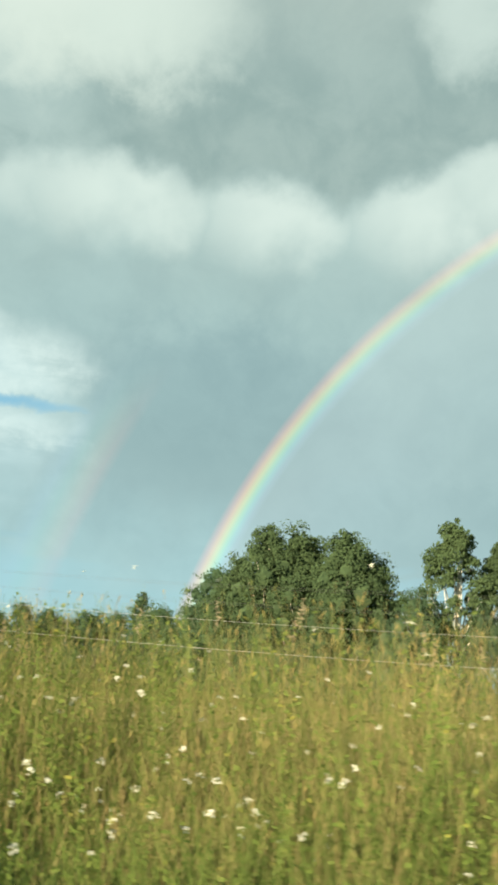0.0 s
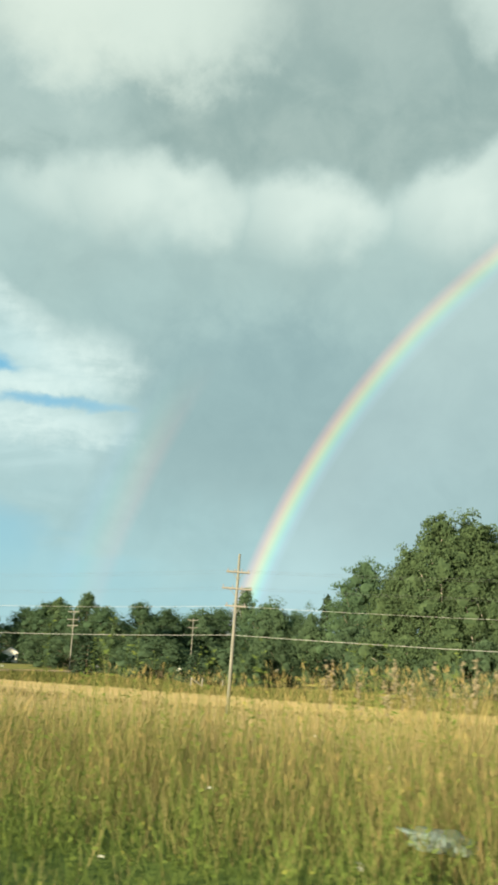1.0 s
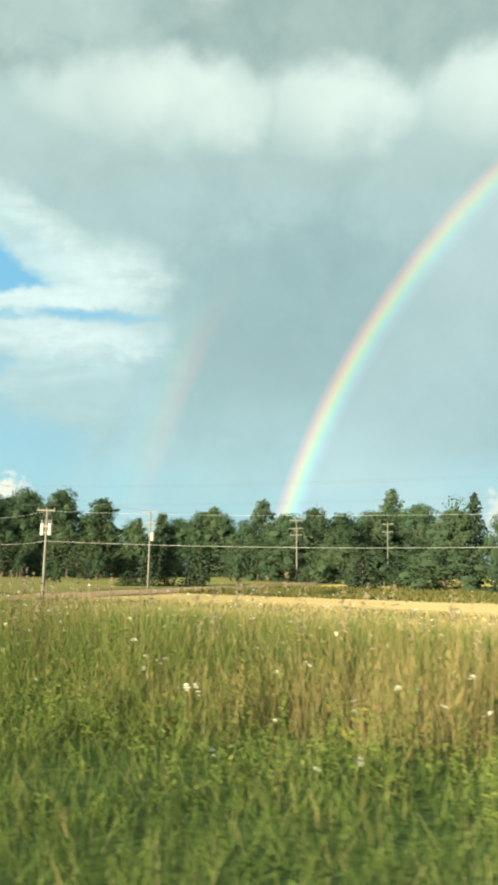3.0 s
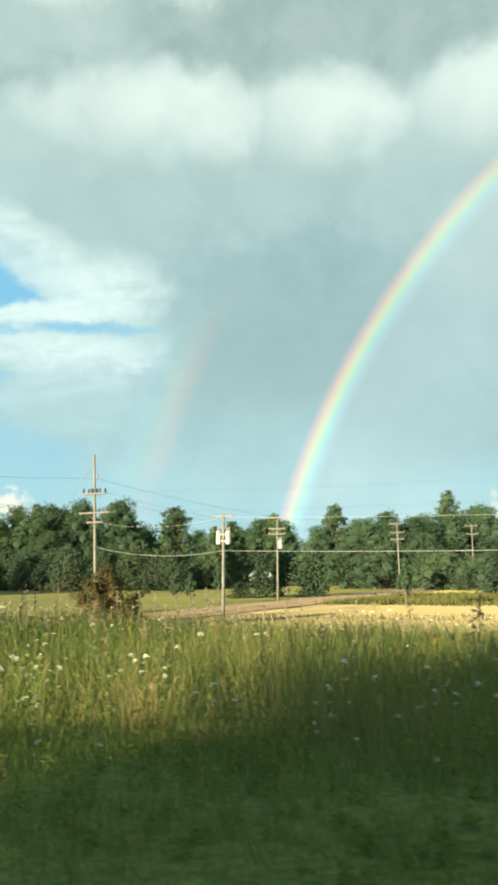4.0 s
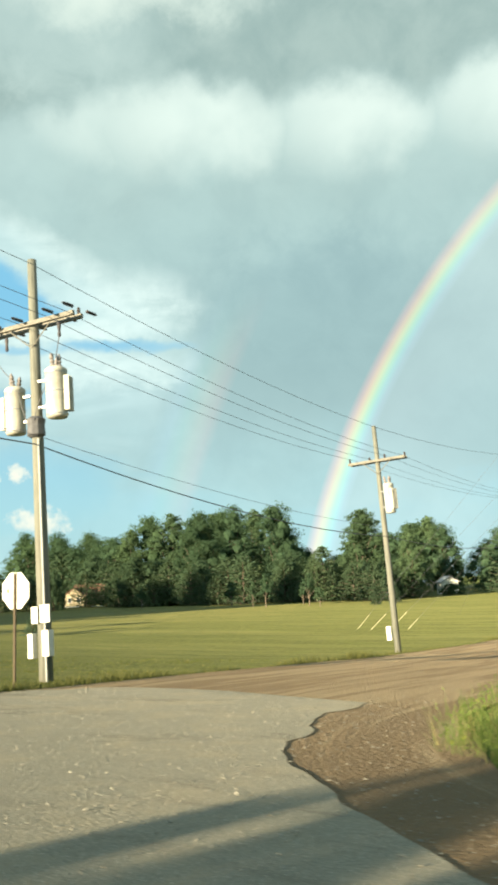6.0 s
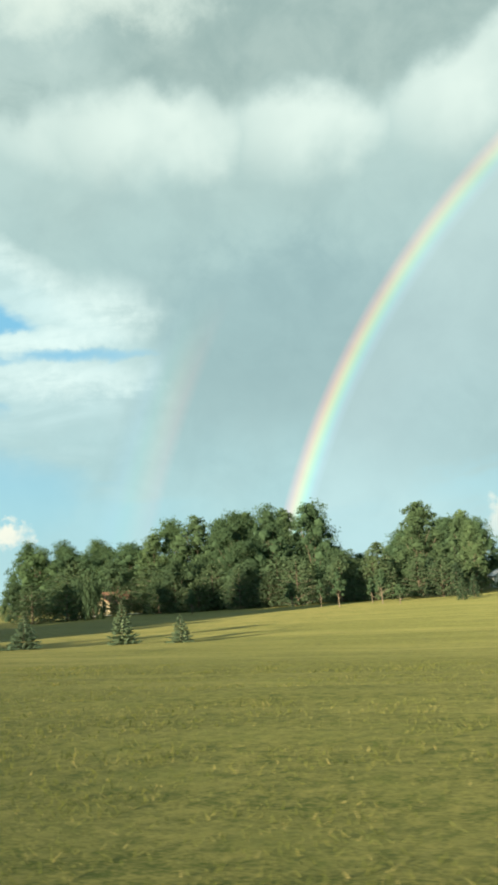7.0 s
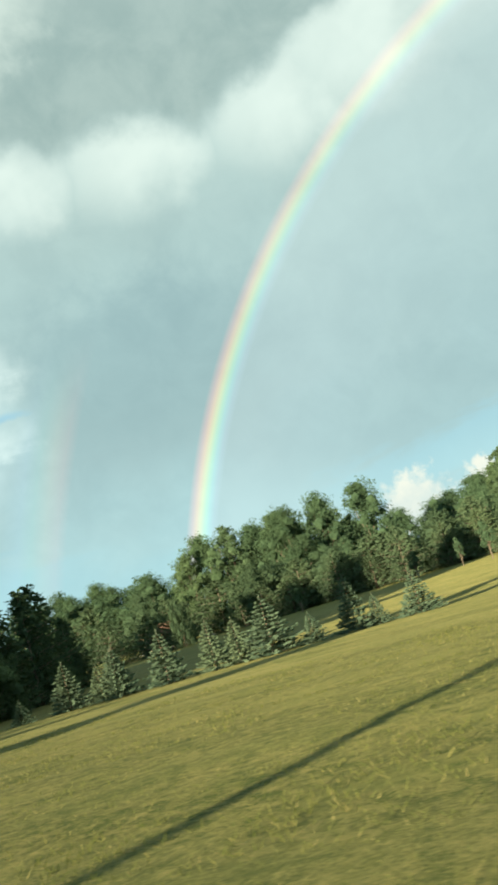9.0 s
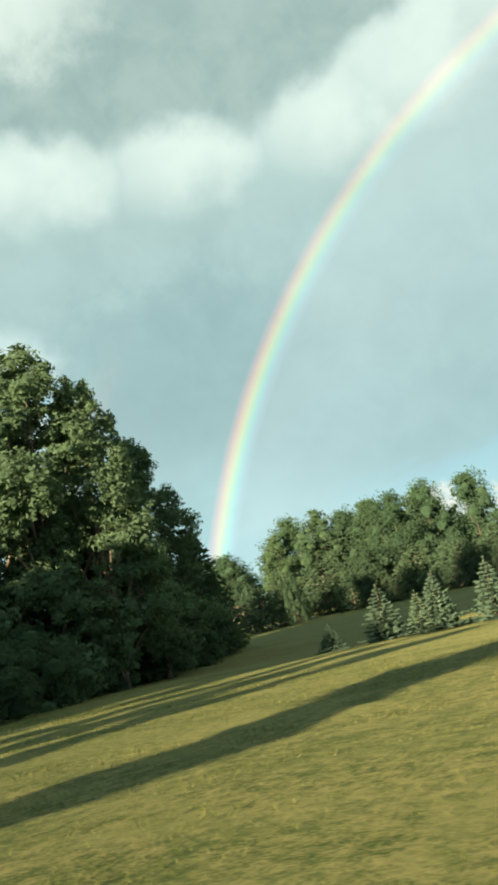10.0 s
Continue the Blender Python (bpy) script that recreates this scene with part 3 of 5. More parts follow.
def leafy_tree(name, seed, high, wide, clear, clumps, per, leaf, leaves, bark, lobes, airy=0.0, thick=1.0, puff=(0.18, 0.42)):
    """A broadleaved tree: bent tapered trunk, limbs, lobed crown of many leaf clumps."""
    rng = np.random.default_rng(seed)
    blobs = []
    lop = rng.uniform(0, 6.28)
    for i in range(lobes):
        f = (i + rng.uniform(0.2, 0.8)) / lobes
        a = i * 2.4 + rng.uniform(-0.5, 0.5)
        r = wide * rng.uniform(0.13, 0.215) * (1 - 0.30 * airy)
        girth = math.sin(math.pi * min(1.0, 0.20 + 0.80 * f) ** 0.9) ** 0.6
        k = (wide * 0.5 * girth - r * 0.6) * rng.uniform(0.55 + 0.2 * (1 - airy), 1.0) * (1 + 0.16 * math.cos(a - lop))
        blobs.append((k * math.cos(a), k * math.sin(a), high * (clear + 0.02 + (0.95 - clear) * f) - r * 0.6 * f, r, r, r * rng.uniform(0.75, 1.1)))
    limbs = list(blobs)
    if airy < 0.5:
        for f in (0.3, 0.5, 0.7):
            r = wide * (0.30 - 0.10 * f)
            blobs.append((0, 0, high * (clear + (1 - clear) * f), r, r, high * 0.16))
    c = cards(blobs, clumps, per, leaf, rng, puff)
    outer = c
    if airy < 0.4:
        c = np.concatenate([c, hearts(blobs, rng)])
    flat_r = np.percentile(np.hypot(outer[:, 0, 0], outer[:, 0, 1]), 97)
    top_z = np.percentile(outer[:, 0, 2], 99.8)
    c = c * np.array([wide * 0.5 / flat_r, wide * 0.5 / flat_r, high / top_z])
    top = thing(name, Matrix(), "", "tree")
    bm = bmesh.new()
    bend = rng.normal(size=2) * 0.02 * high
    tube(bm, [(0, 0, -0.4), (0, 0, 0.25 * high * max(clear, 0.2)), (bend[0], bend[1], high * 0.45), (bend[0] * 0.3, bend[1] * 0.3, high * 0.85)],
         [high * 0.024 * thick, high * 0.018 * thick, high * 0.011 * thick, high * 0.003], 7)
    for path in limb_paths(rng, limbs, clear * high * 0.7):
        tube(bm, path, [high * 0.009 * thick, high * 0.006 * thick, high * 0.002], 5, False)
    part("trunk", bm, bark, top, "", True)
    ob = new("crown", quads_mesh("crown", c, leaves, 3))
    ob.parent = top
    return top


def conifer(name, seed, high, wide, levels, arms, per, spray, needles, droop=0.25, clear=0.05, power=0.9):
    """A conical conifer: whorls of drooping branches hung with needle sprays."""
    rng = np.random.default_rng(seed)
    top = thing(name, Matrix(), "", "tree")
    bm = bmesh.new()
    tube(bm, [(0, 0, -0.2), (0, 0, high * 0.5), (0, 0, high * 0.98)], [high * 0.016, high * 0.010, high * 0.002], 7)
    P, D = [], []
    for i in range(levels):
        f = i / (levels - 1)
        z = high * (clear + (0.97 - clear) * f ** 0.92)
        R = wide * 0.5 * (1 - f) ** power + 0.02 * high
        for j in range(max(4, round(arms * (1 - 0.55 * f)))):
            a = 2 * math.pi * (j + rng.uniform(-0.35, 0.35)) / max(4, round(arms * (1 - 0.55 * f))) + i * 1.1
            L = R * rng.uniform(0.72, 1.15)
            zz = z + rng.normal() * 0.012 * high
            tip = (L * math.cos(a), L * math.sin(a), zz - droop * L + 0.10 * L)
            if i % 2 == 0 and f < 0.8:
                tube(bm, [(0, 0, zz), tip], [high * 0.0045, high * 0.001], 4, False)
            for q in range(per):
                s = (q + 0.6) / per
                s = 0.18 + 0.82 * s
                P.append((tip[0] * s, tip[1] * s, zz - droop * L * s + 0.10 * L * s * s))
                D.append((math.cos(a), math.sin(a), -0.25))
    P.append((0, 0, high * 0.985)), D.append((0.05, 0, 1))
    P, D = np.repeat(np.array(P), 2, 0), np.repeat(np.array(D), 2, 0)
    n = len(P)
    P = P + rng.normal(size=(n, 3)) * spray * 0.28
    u = unit(D + rng.normal(size=(n, 3)) * 0.45)
    v = unit(np.cross(u, np.array([0, 0, 1.0]) + rng.normal(size=(n, 3)) * 0.6))
    s = spray * rng.uniform(0.6, 1.25, (n, 1))
    c = np.stack([P - u * s * 0.5, P - v * s * 0.30 + u * s * 0.1, P + u * s * 0.9, P + v * s * 0.30 + u * s * 0.1], 1)
    part("trunk", bm, "bark", top, "", True)
    ob = new("needles", quads_mesh("needles", c, needles))
    ob.parent = top
    return top


def whorled_spruce(name, seed, high, wide, needles):
    """A young spruce: separate whorls of boughs with upturned tips, each a flat fan of needled twigs."""
    rng = np.random.default_rng(seed)
    top = thing(name, Matrix(), "", "tree")
    bm = bmesh.new()
    tube(bm, [(0, 0, -0.2), (0, 0, high * 0.5), (0, 0, high * 0.99)], [high * 0.016, high * 0.010, high * 0.002], 7)
    quads = []

    def twig(p, u, n, length, width):
        v = np.cross(n, u)
        quads.append([p - v * width * 0.4, p + u * length * 0.5 - v * width, p + u * length, p + u * length * 0.5 + v * width])

    levels = 13
    for i in range(levels):
        f = i / levels
        z = high * (0.07 + 0.86 * f ** 0.95)
        reach = wide * 0.5 * (1 - f) ** 0.85 * (1.0 if i % 2 == 0 else 0.82)
        arms = max(5, round(10 * (1 - 0.5 * f)))
        for j in range(arms):
            a = 2 * math.pi * (j + rng.uniform(-0.3, 0.3)) / arms + i * 0.9
            L = reach * rng.uniform(0.75, 1.18)
            out_ = np.array([math.cos(a), math.sin(a), 0.0])
            side = np.array([-math.sin(a), math.cos(a), 0.0])
            for q in range(7):
                s = (q + 1.0) / 7
                p = out_ * L * s + np.array([0, 0, z - 0.30 * L * s + 0.26 * L * s * s + rng.normal() * 0.01])
                for k in (-1, 1):
                    u = unit(out_ * 0.75 + side * k * rng.uniform(0.5, 0.95) + np.array([0, 0, rng.normal(0.05, 0.16)]))
                    n = unit(np.array([0, 0, 1.0]) + rng.normal(size=3) * 0.35)
                    twig(p, u, n, (0.09 + 0.42 * L * (1 - 0.55 * s)) * rng.uniform(0.7, 1.2), 0.055)
                    twig(p, unit(u + np.array([0, 0, rng.normal(0.15, 0.2)])), unit(side + rng.normal(size=3) * 0.3), (0.12 + 0.28 * L) * rng.uniform(0.7, 1.2), 0.062)
            tip = tuple(out_ * L + np.array([0, 0, z - 0.04 * L]))
            if f < 0.8:
                tube(bm, [(0, 0, z), tuple(out_ * L * 0.5 + np.array([0, 0, z - 0.085 * L])), tip], [high * 0.0045, high * 0.003, high * 0.001], 4, False)
    for k in range(14):
        a = rng.uniform(0, 6.28)
        twig(np.array([0, 0, high * rng.uniform(0.88, 0.97)]), unit(np.array([math.cos(a) * 0.5, math.sin(a) * 0.5, 1.0])), np.array([-math.sin(a), math.cos(a), 0.0]), high * 0.045, 0.02)
    part("trunk", bm, "bark", top, "", True)
    ob = new("needles", quads_mesh("needles", np.array(quads), needles))
    ob.parent = top
    return top


def plant_trees(makers, rows, label, group, slim=0.0):
    """Set trees of a few builds on the land; rows of x, y, height, width."""
    rng = random.Random(len(rows) * 7 + len(label))
    built = {}
    for i, (x, y, h, wd) in enumerate(rows):
        wd = max(wd, slim * h)
        k = (i * 7 + rng.randrange(2)) % len(makers)
        make, h0, w0 = makers[k]
        m = Matrix.Translation((x, y, lz(x, y) - 0.05)) @ Matrix.Rotation(rng.uniform(0, 6.28), 4, 'Z') @ Matrix.Diagonal((wd / w0, wd / w0, h / h0 * rng.uniform(0.95, 1.06), 1))
        if k not in built:
            ob = make()
            built[k] = ob
            tagged(ob, label, "tree", group)
            ob.matrix_basis = m
        else:
            s = built[k].scale
            copy_thing(built[k], m @ Matrix.Diagonal((1 / s[0], 1 / s[1], 1 / s[2], 1)))


# broadleaved and evergreen trees: x, y, height, width
BIG_OAK = [
    (-42.5, 126.0, 24.2, 13.5), (-37.9, 130.0, 26.2, 17.8), (-29.9, 124.0, 23.6, 13.3), (-48.0, 128.0, 19.5, 11.2), (-28.3, 132.0, 22.3, 9.0),
    (-37.0, 122.0, 16.9, 14.2), (-29.7, 120.0, 16.2, 12.7),
]
OPEN_POPLAR = [
    (-12.3, 112.0, 23.8, 11.5), (-7.3, 116.0, 22.8, 8.7),
]
OAK_EAST = [
    (-16.0, 105.0, 15.0, 7.0), (-175.2, 215.0, 17.7, 19.8), (-187.6, 220.0, 15.0, 15.9), (-138.1, 186.0, 14.3, 10.9), (-156.8, 240.0, 14.9, 16.0),
    (-162.8, 235.0, 13.2, 13.6), (-155.4, 250.0, 14.7, 14.1), (-153.7, 262.0, 17.3, 19.5), (-145.4, 266.0, 19.8, 22.0), (-130.3, 270.0, 22.1, 19.4),
    (-120.0, 268.0, 20.0, 16.6), (-60.9, 150.0, 20.7, 7.8), (-65.0, 155.0, 17.6, 8.1),
]
POPLAR = [
    (-139.6, 271.0, 25.9, 11.4), (-142.6, 184.0, 16.8, 8.8), (-163.1, 149.0, 16.0, 10.1), (-161.3, 170.0, 14.6, 5.2), (-170.4, 210.0, 17.6, 8.2),
    (-207.8, 190.0, 21.3, 12.0), (-230.0, 186.0, 22.1, 13.7), (-219.8, 190.0, 21.3, 6.8), (-238.6, 180.0, 18.6, 9.3), (-154.4, 150.0, 12.1, 3.3),
]
OAK_MID = [
    (-207.9, 165.0, 19.3, 14.0), (-202.4, 170.0, 20.2, 12.1), (-194.2, 175.0, 20.7, 13.2), (-172.7, 175.0, 13.1, 11.6), (-167.3, 210.0, 16.9, 14.5),
    (-145.8, 182.0, 12.6, 11.2), (-135.3, 185.0, 11.6, 11.1), (-133.9, 195.0, 16.7, 12.8), (-128.9, 200.0, 16.0, 15.6), (-123.9, 250.0, 20.1, 21.2),
    (-184.8, 219.0, 14.0, 11.8), (-260.2, 200.0, 17.7, 19.6), (-236.4, 185.0, 22.5, 16.8), (-224.9, 190.0, 20.8, 14.4), (-219.2, 192.0, 21.5, 11.1),
    (-205.1, 200.0, 15.1, 15.4), (-174.7, 210.0, 16.1, 14.1), (-131.0, 175.0, 13.4, 16.7),
]
OAK_WEST = [
    (-300.8, 210.0, 19.2, 18.3), (-293.2, 215.0, 19.6, 17.2), (-282.4, 220.0, 19.5, 18.4), (-268.2, 215.0, 18.1, 14.2), (-226.3, 192.0, 20.8, 12.5),
    (-213.3, 188.0, 17.0, 10.6), (-205.5, 200.0, 14.4, 16.0), (-201.6, 205.0, 12.6, 12.1), (-207.9, 240.0, 10.8, 14.0), (-211.5, 290.0, 19.9, 17.3),
    (-169.6, 160.0, 10.7, 9.1), (-181.7, 210.0, 15.9, 13.4), (-303.2, 225.0, 23.6, 17.1), (-291.7, 228.0, 20.9, 17.0), (-280.7, 230.0, 18.5, 16.9),
    (-318.3, 225.0, 22.6, 17.4), (-274.5, 200.0, 16.6, 14.8), (-270.9, 215.0, 15.5, 15.6), (-268.0, 230.0, 14.2, 14.1),
]
SCRUB_WEST = [
    (-277.6, 198.0, 13.5, 18.4), (-255.3, 186.0, 13.1, 15.1), (-208.9, 142.0, 10.2, 12.7), (-200.8, 142.0, 8.6, 11.0), (-194.5, 143.0, 8.6, 10.9),
    (-187.9, 143.0, 8.3, 12.0), (-182.8, 146.0, 6.9, 9.4), (-181.7, 158.0, 6.8, 8.6), (-179.6, 165.0, 6.4, 8.9), (-171.8, 158.0, 6.7, 8.4),
    (-229.0, 125.0, 7.5, 9.1), (-223.5, 128.0, 6.4, 9.7), (-217.5, 128.0, 8.0, 4.6), (-220.8, 131.0, 8.5, 5.0), (-230.0, 140.0, 8.5, 5.5),
    (-252.5, 161.0, 7.5, 6.0), (-256.0, 150.0, 9.0, 8.0),
]
SCRUB_MID = [
    (-219.5, 150.0, 10.0, 13.8), (-207.7, 148.0, 9.5, 13.3), (-196.7, 146.0, 8.5, 12.8), (-185.6, 145.0, 8.7, 13.2), (-176.6, 146.0, 8.9, 12.2),
    (-170.6, 148.0, 9.3, 10.6), (-155.9, 150.0, 7.5, 8.8), (-191.2, 225.0, 10.9, 12.9), (-175.5, 210.0, 11.0, 11.8), (-173.4, 155.0, 7.7, 11.5),
    (-161.3, 152.0, 4.4, 12.5), (-158.2, 158.0, 3.3, 9.6), (-178.7, 210.0, 11.1, 14.5), (-139.2, 165.0, 8.9, 11.1), (-132.9, 168.0, 9.4, 11.1),
    (-126.9, 172.0, 9.9, 12.7), (-120.5, 175.0, 10.4, 12.7), (-286.0, 198.0, 8.7, 18.4), (-175.9, 193.0, 8.6, 10.4), (-152.3, 166.0, 2.3, 5.5),
]
SCRUB_EAST = [
    (-82.7, 118.0, 6.5, 14.2), (-88.7, 124.0, 5.3, 9.3), (-71.2, 118.0, 5.9, 9.4), (-65.7, 112.0, 4.5, 6.8), (-106.5, 140.0, 7.0, 12.2),
    (-117.5, 145.0, 8.5, 13.0), (-125.6, 148.0, 9.0, 13.5), (-98.6, 135.0, 5.6, 9.0), (-171.1, 210.0, 8.7, 15.3), (-67.6, 128.0, 7.6, 9.9),
    (-73.7, 160.0, 11.1, 13.0), (-60.5, 140.0, 11.0, 11.2), (-49.7, 128.0, 9.3, 10.0), (-41.8, 122.0, 9.0, 9.4), (-35.1, 118.0, 8.7, 8.9),
    (-122.6, 210.0, 15.7, 22.7), (-128.3, 200.0, 13.3, 19.9), (-105.1, 215.0, 19.5, 18.5), (-89.7, 200.0, 17.4, 11.3), (-15.4, 110.0, 13.6, 8.4),
    (-8.5, 108.0, 14.2, 8.1), (-21.0, 118.0, 12.5, 9.0), (-24.5, 126.0, 15.0, 10.0), (-54.0, 132.0, 10.0, 11.0), (-3.0, 112.0, 13.0, 9.0),
]
CEDAR = [
    (-121.0, 104.0, 7.1, 3.2), (-114.5, 107.0, 7.3, 3.5), (-73.9, 112.0, 4.8, 3.7), (-92.0, 112.0, 6.6, 5.1), (-115.5, 107.0, 5.5, 3.7),
    (-124.2, 104.0, 2.1, 4.3), (-120.6, 108.0, 7.8, 3.2), (-159.0, 140.0, 6.2, 3.9), (-169.3, 142.0, 5.9, 3.2), (-166.7, 143.0, 6.0, 3.4),
    (-159.8, 142.0, 6.2, 3.6), (-154.4, 138.0, 5.1, 3.3), (-149.5, 128.0, 3.3, 2.1), (-118.0, 292.0, 27.1, 11.5), (-148.7, 118.0, 2.9, 1.8),
]
SAPLING = [
    (-166.4, 118.0, 5.0, 2.4), (-170.9, 122.0, 4.1, 1.5), (-162.0, 124.0, 4.8, 2.4), (-165.0, 128.0, 3.7, 1.8), (-157.4, 118.0, 2.8, 2.0),
    (-178.4, 128.0, 3.9, 2.6), (-120.4, 82.0, 3.5, 1.8), (-117.4, 80.0, 3.5, 1.3), (-94.0, 80.0, 4.1, 1.7), (-120.7, 92.0, 4.9, 1.9),
    (-197.0, 128.0, 3.6, 2.3),
]
NEARWOOD = [
    (-199.7, 42.0, 20.5, 11.5), (-197.2, 44.0, 17.9, 7.4), (-198.9, 52.0, 15.2, 7.7), (-202.2, 40.0, 20.4, 11.9), (-203.6, 36.0, 19.6, 11.2),
    (-202.5, 46.0, 13.8, 11.0), (-204.1, 56.0, 13.0, 9.1),
]
NEARSCRUB = [
    (-197.5, 36.0, 4.2, 5.6), (-199.2, 43.0, 5.0, 6.2), (-201.2, 52.0, 5.8, 6.5), (-203.1, 62.0, 6.1, 6.7), (-196.0, 31.0, 4.0, 4.9),
    (-207.1, 76.0, 5.7, 5.9), (-210.1, 86.0, 3.8, 4.2),
]
NEARPINE = [
    (-205.0, 66.0, 11.0, 5.4), (-205.4, 72.0, 10.9, 5.0), (-208.4, 78.0, 11.4, 6.0), (-205.1, 66.0, 9.4, 5.8), (-203.2, 58.0, 10.2, 5.2),
    (-210.8, 86.0, 8.2, 4.9), (-201.1, 50.0, 8.6, 4.5), (-200.3, 44.0, 8.9, 4.5), (-200.2, 40.0, 8.3, 4.2),
]
SPRUCE = [
    (-156.5, 52.0, 2.9, 1.7), (-152.7, 53.7, 2.0, 1.4), (-163.0, 49.1, 2.3, 2.0), (-166.4, 47.6, 3.0, 1.7), (-165.2, 48.1, 1.7, 1.2),
    (-168.6, 46.6, 1.7, 1.3), (-170.7, 45.6, 3.3, 2.9), (-172.4, 44.9, 2.5, 1.7), (-173.7, 44.3, 2.7, 1.6), (-176.1, 43.2, 2.8, 2.0),
    (-178.6, 42.1, 2.7, 1.8), (-181.0, 41.0, 2.7, 1.9), (-179.4, 41.7, 2.0, 1.3), (-178.5, 42.1, 2.6, 1.6), (-183.4, 39.9, 1.3, 1.1),
]
# unseen trees across the road, added to shade the near ground: x, y, height, width
SHADE = [
    (-87.9, -12.8, 6.6, 6.0), (-91.2, -13.4, 8.2, 7.2), (-94.0, -14.0, 8.6, 7.5), (-97.0, -13.5, 8.4, 7.2),
    (-100.0, -13.0, 7.6, 6.4), (-102.8, -13.5, 4.9, 5.0), (-105.4, -12.8, 3.7, 4.0), (-107.2, -12.5, 3.3, 3.2), (-109.3, -12.8, 4.2, 2.4),
]
SOLID_SHADE = [
    (-76.3, -13.0, 5.4, 4.6), (-80.2, -13.2, 3.1, 4.2),
]
HIGH_SHADE = [
    (-78.3, -13.4, 6.0, 2.8),
]
SLIM_SHADE = [
    (-183.1, -13.0, 12.0, 3.6), (-190.4, -13.0, 7.6, 3.2), (-193.4, -13.5, 8.0, 4.0), (-196.0, -13.0, 8.2, 3.0),
]
TALL_SHADE = [
    (-236.0, -28.0, 30.0, 10.0), (-246.0, -29.0, 30.0, 10.0),
]
FULL_SHADE = [
    (-204.8, -14.5, 15.0, 10.0), (-210.0, -15.0, 15.5, 12.0), (-217.0, -15.0, 15.5, 13.0), (-224.0, -17.0, 17.0, 12.0), (-232.5, -15.0, 26.0, 13.0), (-241.0, -16.0, 25.0, 12.0),
    (-250.0, -15.0, 26.0, 12.0), (-261.0, -17.0, 26.0, 13.0), (-273.0, -15.0, 26.0, 14.0), (-286.0, -16.0, 26.0, 14.0),
]
OAKS = [(lambda s=s: leafy_tree("oak_tree", s, 16, 11, 0.0, 500, 30, 0.18, "oak", "bark", 30, 0.0, 0.6, (0.24, 0.5)), 16, 11) for s in (11, 12, 13, 14, 15)]
BIG_OAKS = [(lambda s=s: leafy_tree("oak_tree", s, 16, 12, 0.0, 700, 46, 0.17, "big_oak", "pale_bark", 34, 0.0, 0.45), 16, 12) for s in (16, 17, 18)]
POPLARS = [(lambda s=s: leafy_tree("poplar_tree", s, 20, 9.5, 0.03, 500, 30, 0.21, "poplar", "bark", 28, 0.3, 0.6, (0.22, 0.46)), 20, 9.5) for s in (21, 22, 23)]
OPEN_POPLARS = [(lambda: leafy_tree("poplar_tree", 24, 20, 12, 0.22, 430, 44, 0.23, "big_oak", "white_bark", 19, 0.7, 0.8, (0.2, 0.44)), 20, 12)]
SCRUBS = [(lambda s=s: leafy_tree("scrub_tree", s, 8, 9, 0.0, 310, 26, 0.16, "scrub", "bark", 26, 0.0, 0.6, (0.24, 0.5)), 8, 9) for s in (31, 32, 33, 34)]
NEAR = [(lambda s=s: leafy_tree("cottonwood_tree", s, 20, 10, 0.03, 1250, 30, 0.17, "near_leaf", "bark", 24, 0.5, 0.7, (0.16, 0.36)), 20, 10) for s in (41, 42, 43)]
SAPS = [(lambda s=s: leafy_tree("young_maple_tree", s, 5, 2.6, 0.28, 90, 28, 0.13, "oak", "bark", 10), 5, 2.6) for s in (51, 52)]
CEDARS = [(lambda s=s: conifer("cedar_tree", s, 7, 3.6, 18, 12, 4, 0.42, "cedar", 0.15, 0.03, 0.7), 7, 3.8) for s in (61, 62)]
SPRUCES = [(lambda s=s: whorled_spruce("blue_spruce", s, 3.2, 2.15, "spruce"), 3.0, 1.9) for s in (71, 72, 73)]
PINES = [(lambda s=s: conifer("pine_tree", s, 10, 6.0, 17, 12, 6, 0.50, "pine", -0.12, 0.02, 0.62), 10, 5.0) for s in (81, 82)]
YOUNG_PINES = [(lambda s=s: conifer("young_pine", s, 8, 7, 16, 13, 8, 0.36, "pine_light", -0.20, 0.0, 0.62), 8, 6.4) for s in (85, 86, 87)]

plant_trees(OPEN_POPLARS, OPEN_POPLAR, "open-crowned poplar with pale forked limbs showing", "")
plant_trees(BIG_OAKS, BIG_OAK, "broad dark green tree beyond the hay field", "big trees beyond the hay field", 0.72)
plant_trees(OAKS, OAK_EAST, "tall dark green broadleaf tree beyond the hay field", "trees beyond the hay field", 0.72)
plant_trees(POPLARS, POPLAR, "pale green poplar tree with open crown and light bark", "poplars in the tree line", 0.5)
plant_trees(OAKS[1:], OAK_MID, "dark green broadleaf tree in the wood behind the side road", "trees behind the side road", 0.72)
plant_trees(OAKS[:3], OAK_WEST, "dark green broadleaf tree in the wood behind the lawn", "trees behind the lawn", 0.72)
plant_trees(YOUNG_PINES + SCRUBS[:2], SCRUB_WEST, "dense dark bushy tree at the edge of the lawn", "bushy trees behind the lawn")
plant_trees(YOUNG_PINES + SCRUBS[2:], SCRUB_MID, "dense dark bushy tree at the wood's edge", "bushy trees behind the side road")
edge_rng = random.Random(5)
EDGE_PINE = [(-226.0 + 6.4 * k + edge_rng.uniform(-1.5, 1.5), 139.0 + edge_rng.uniform(-1.5, 3.0) + (6.0 if k < 2 else 0.0), edge_rng.uniform(5.2, 8.4), edge_rng.uniform(5.5, 7.5)) for k in range(12)]
plant_trees(YOUNG_PINES, EDGE_PINE, "dense dark young pine at the wood's edge", "young pines at the wood's edge")
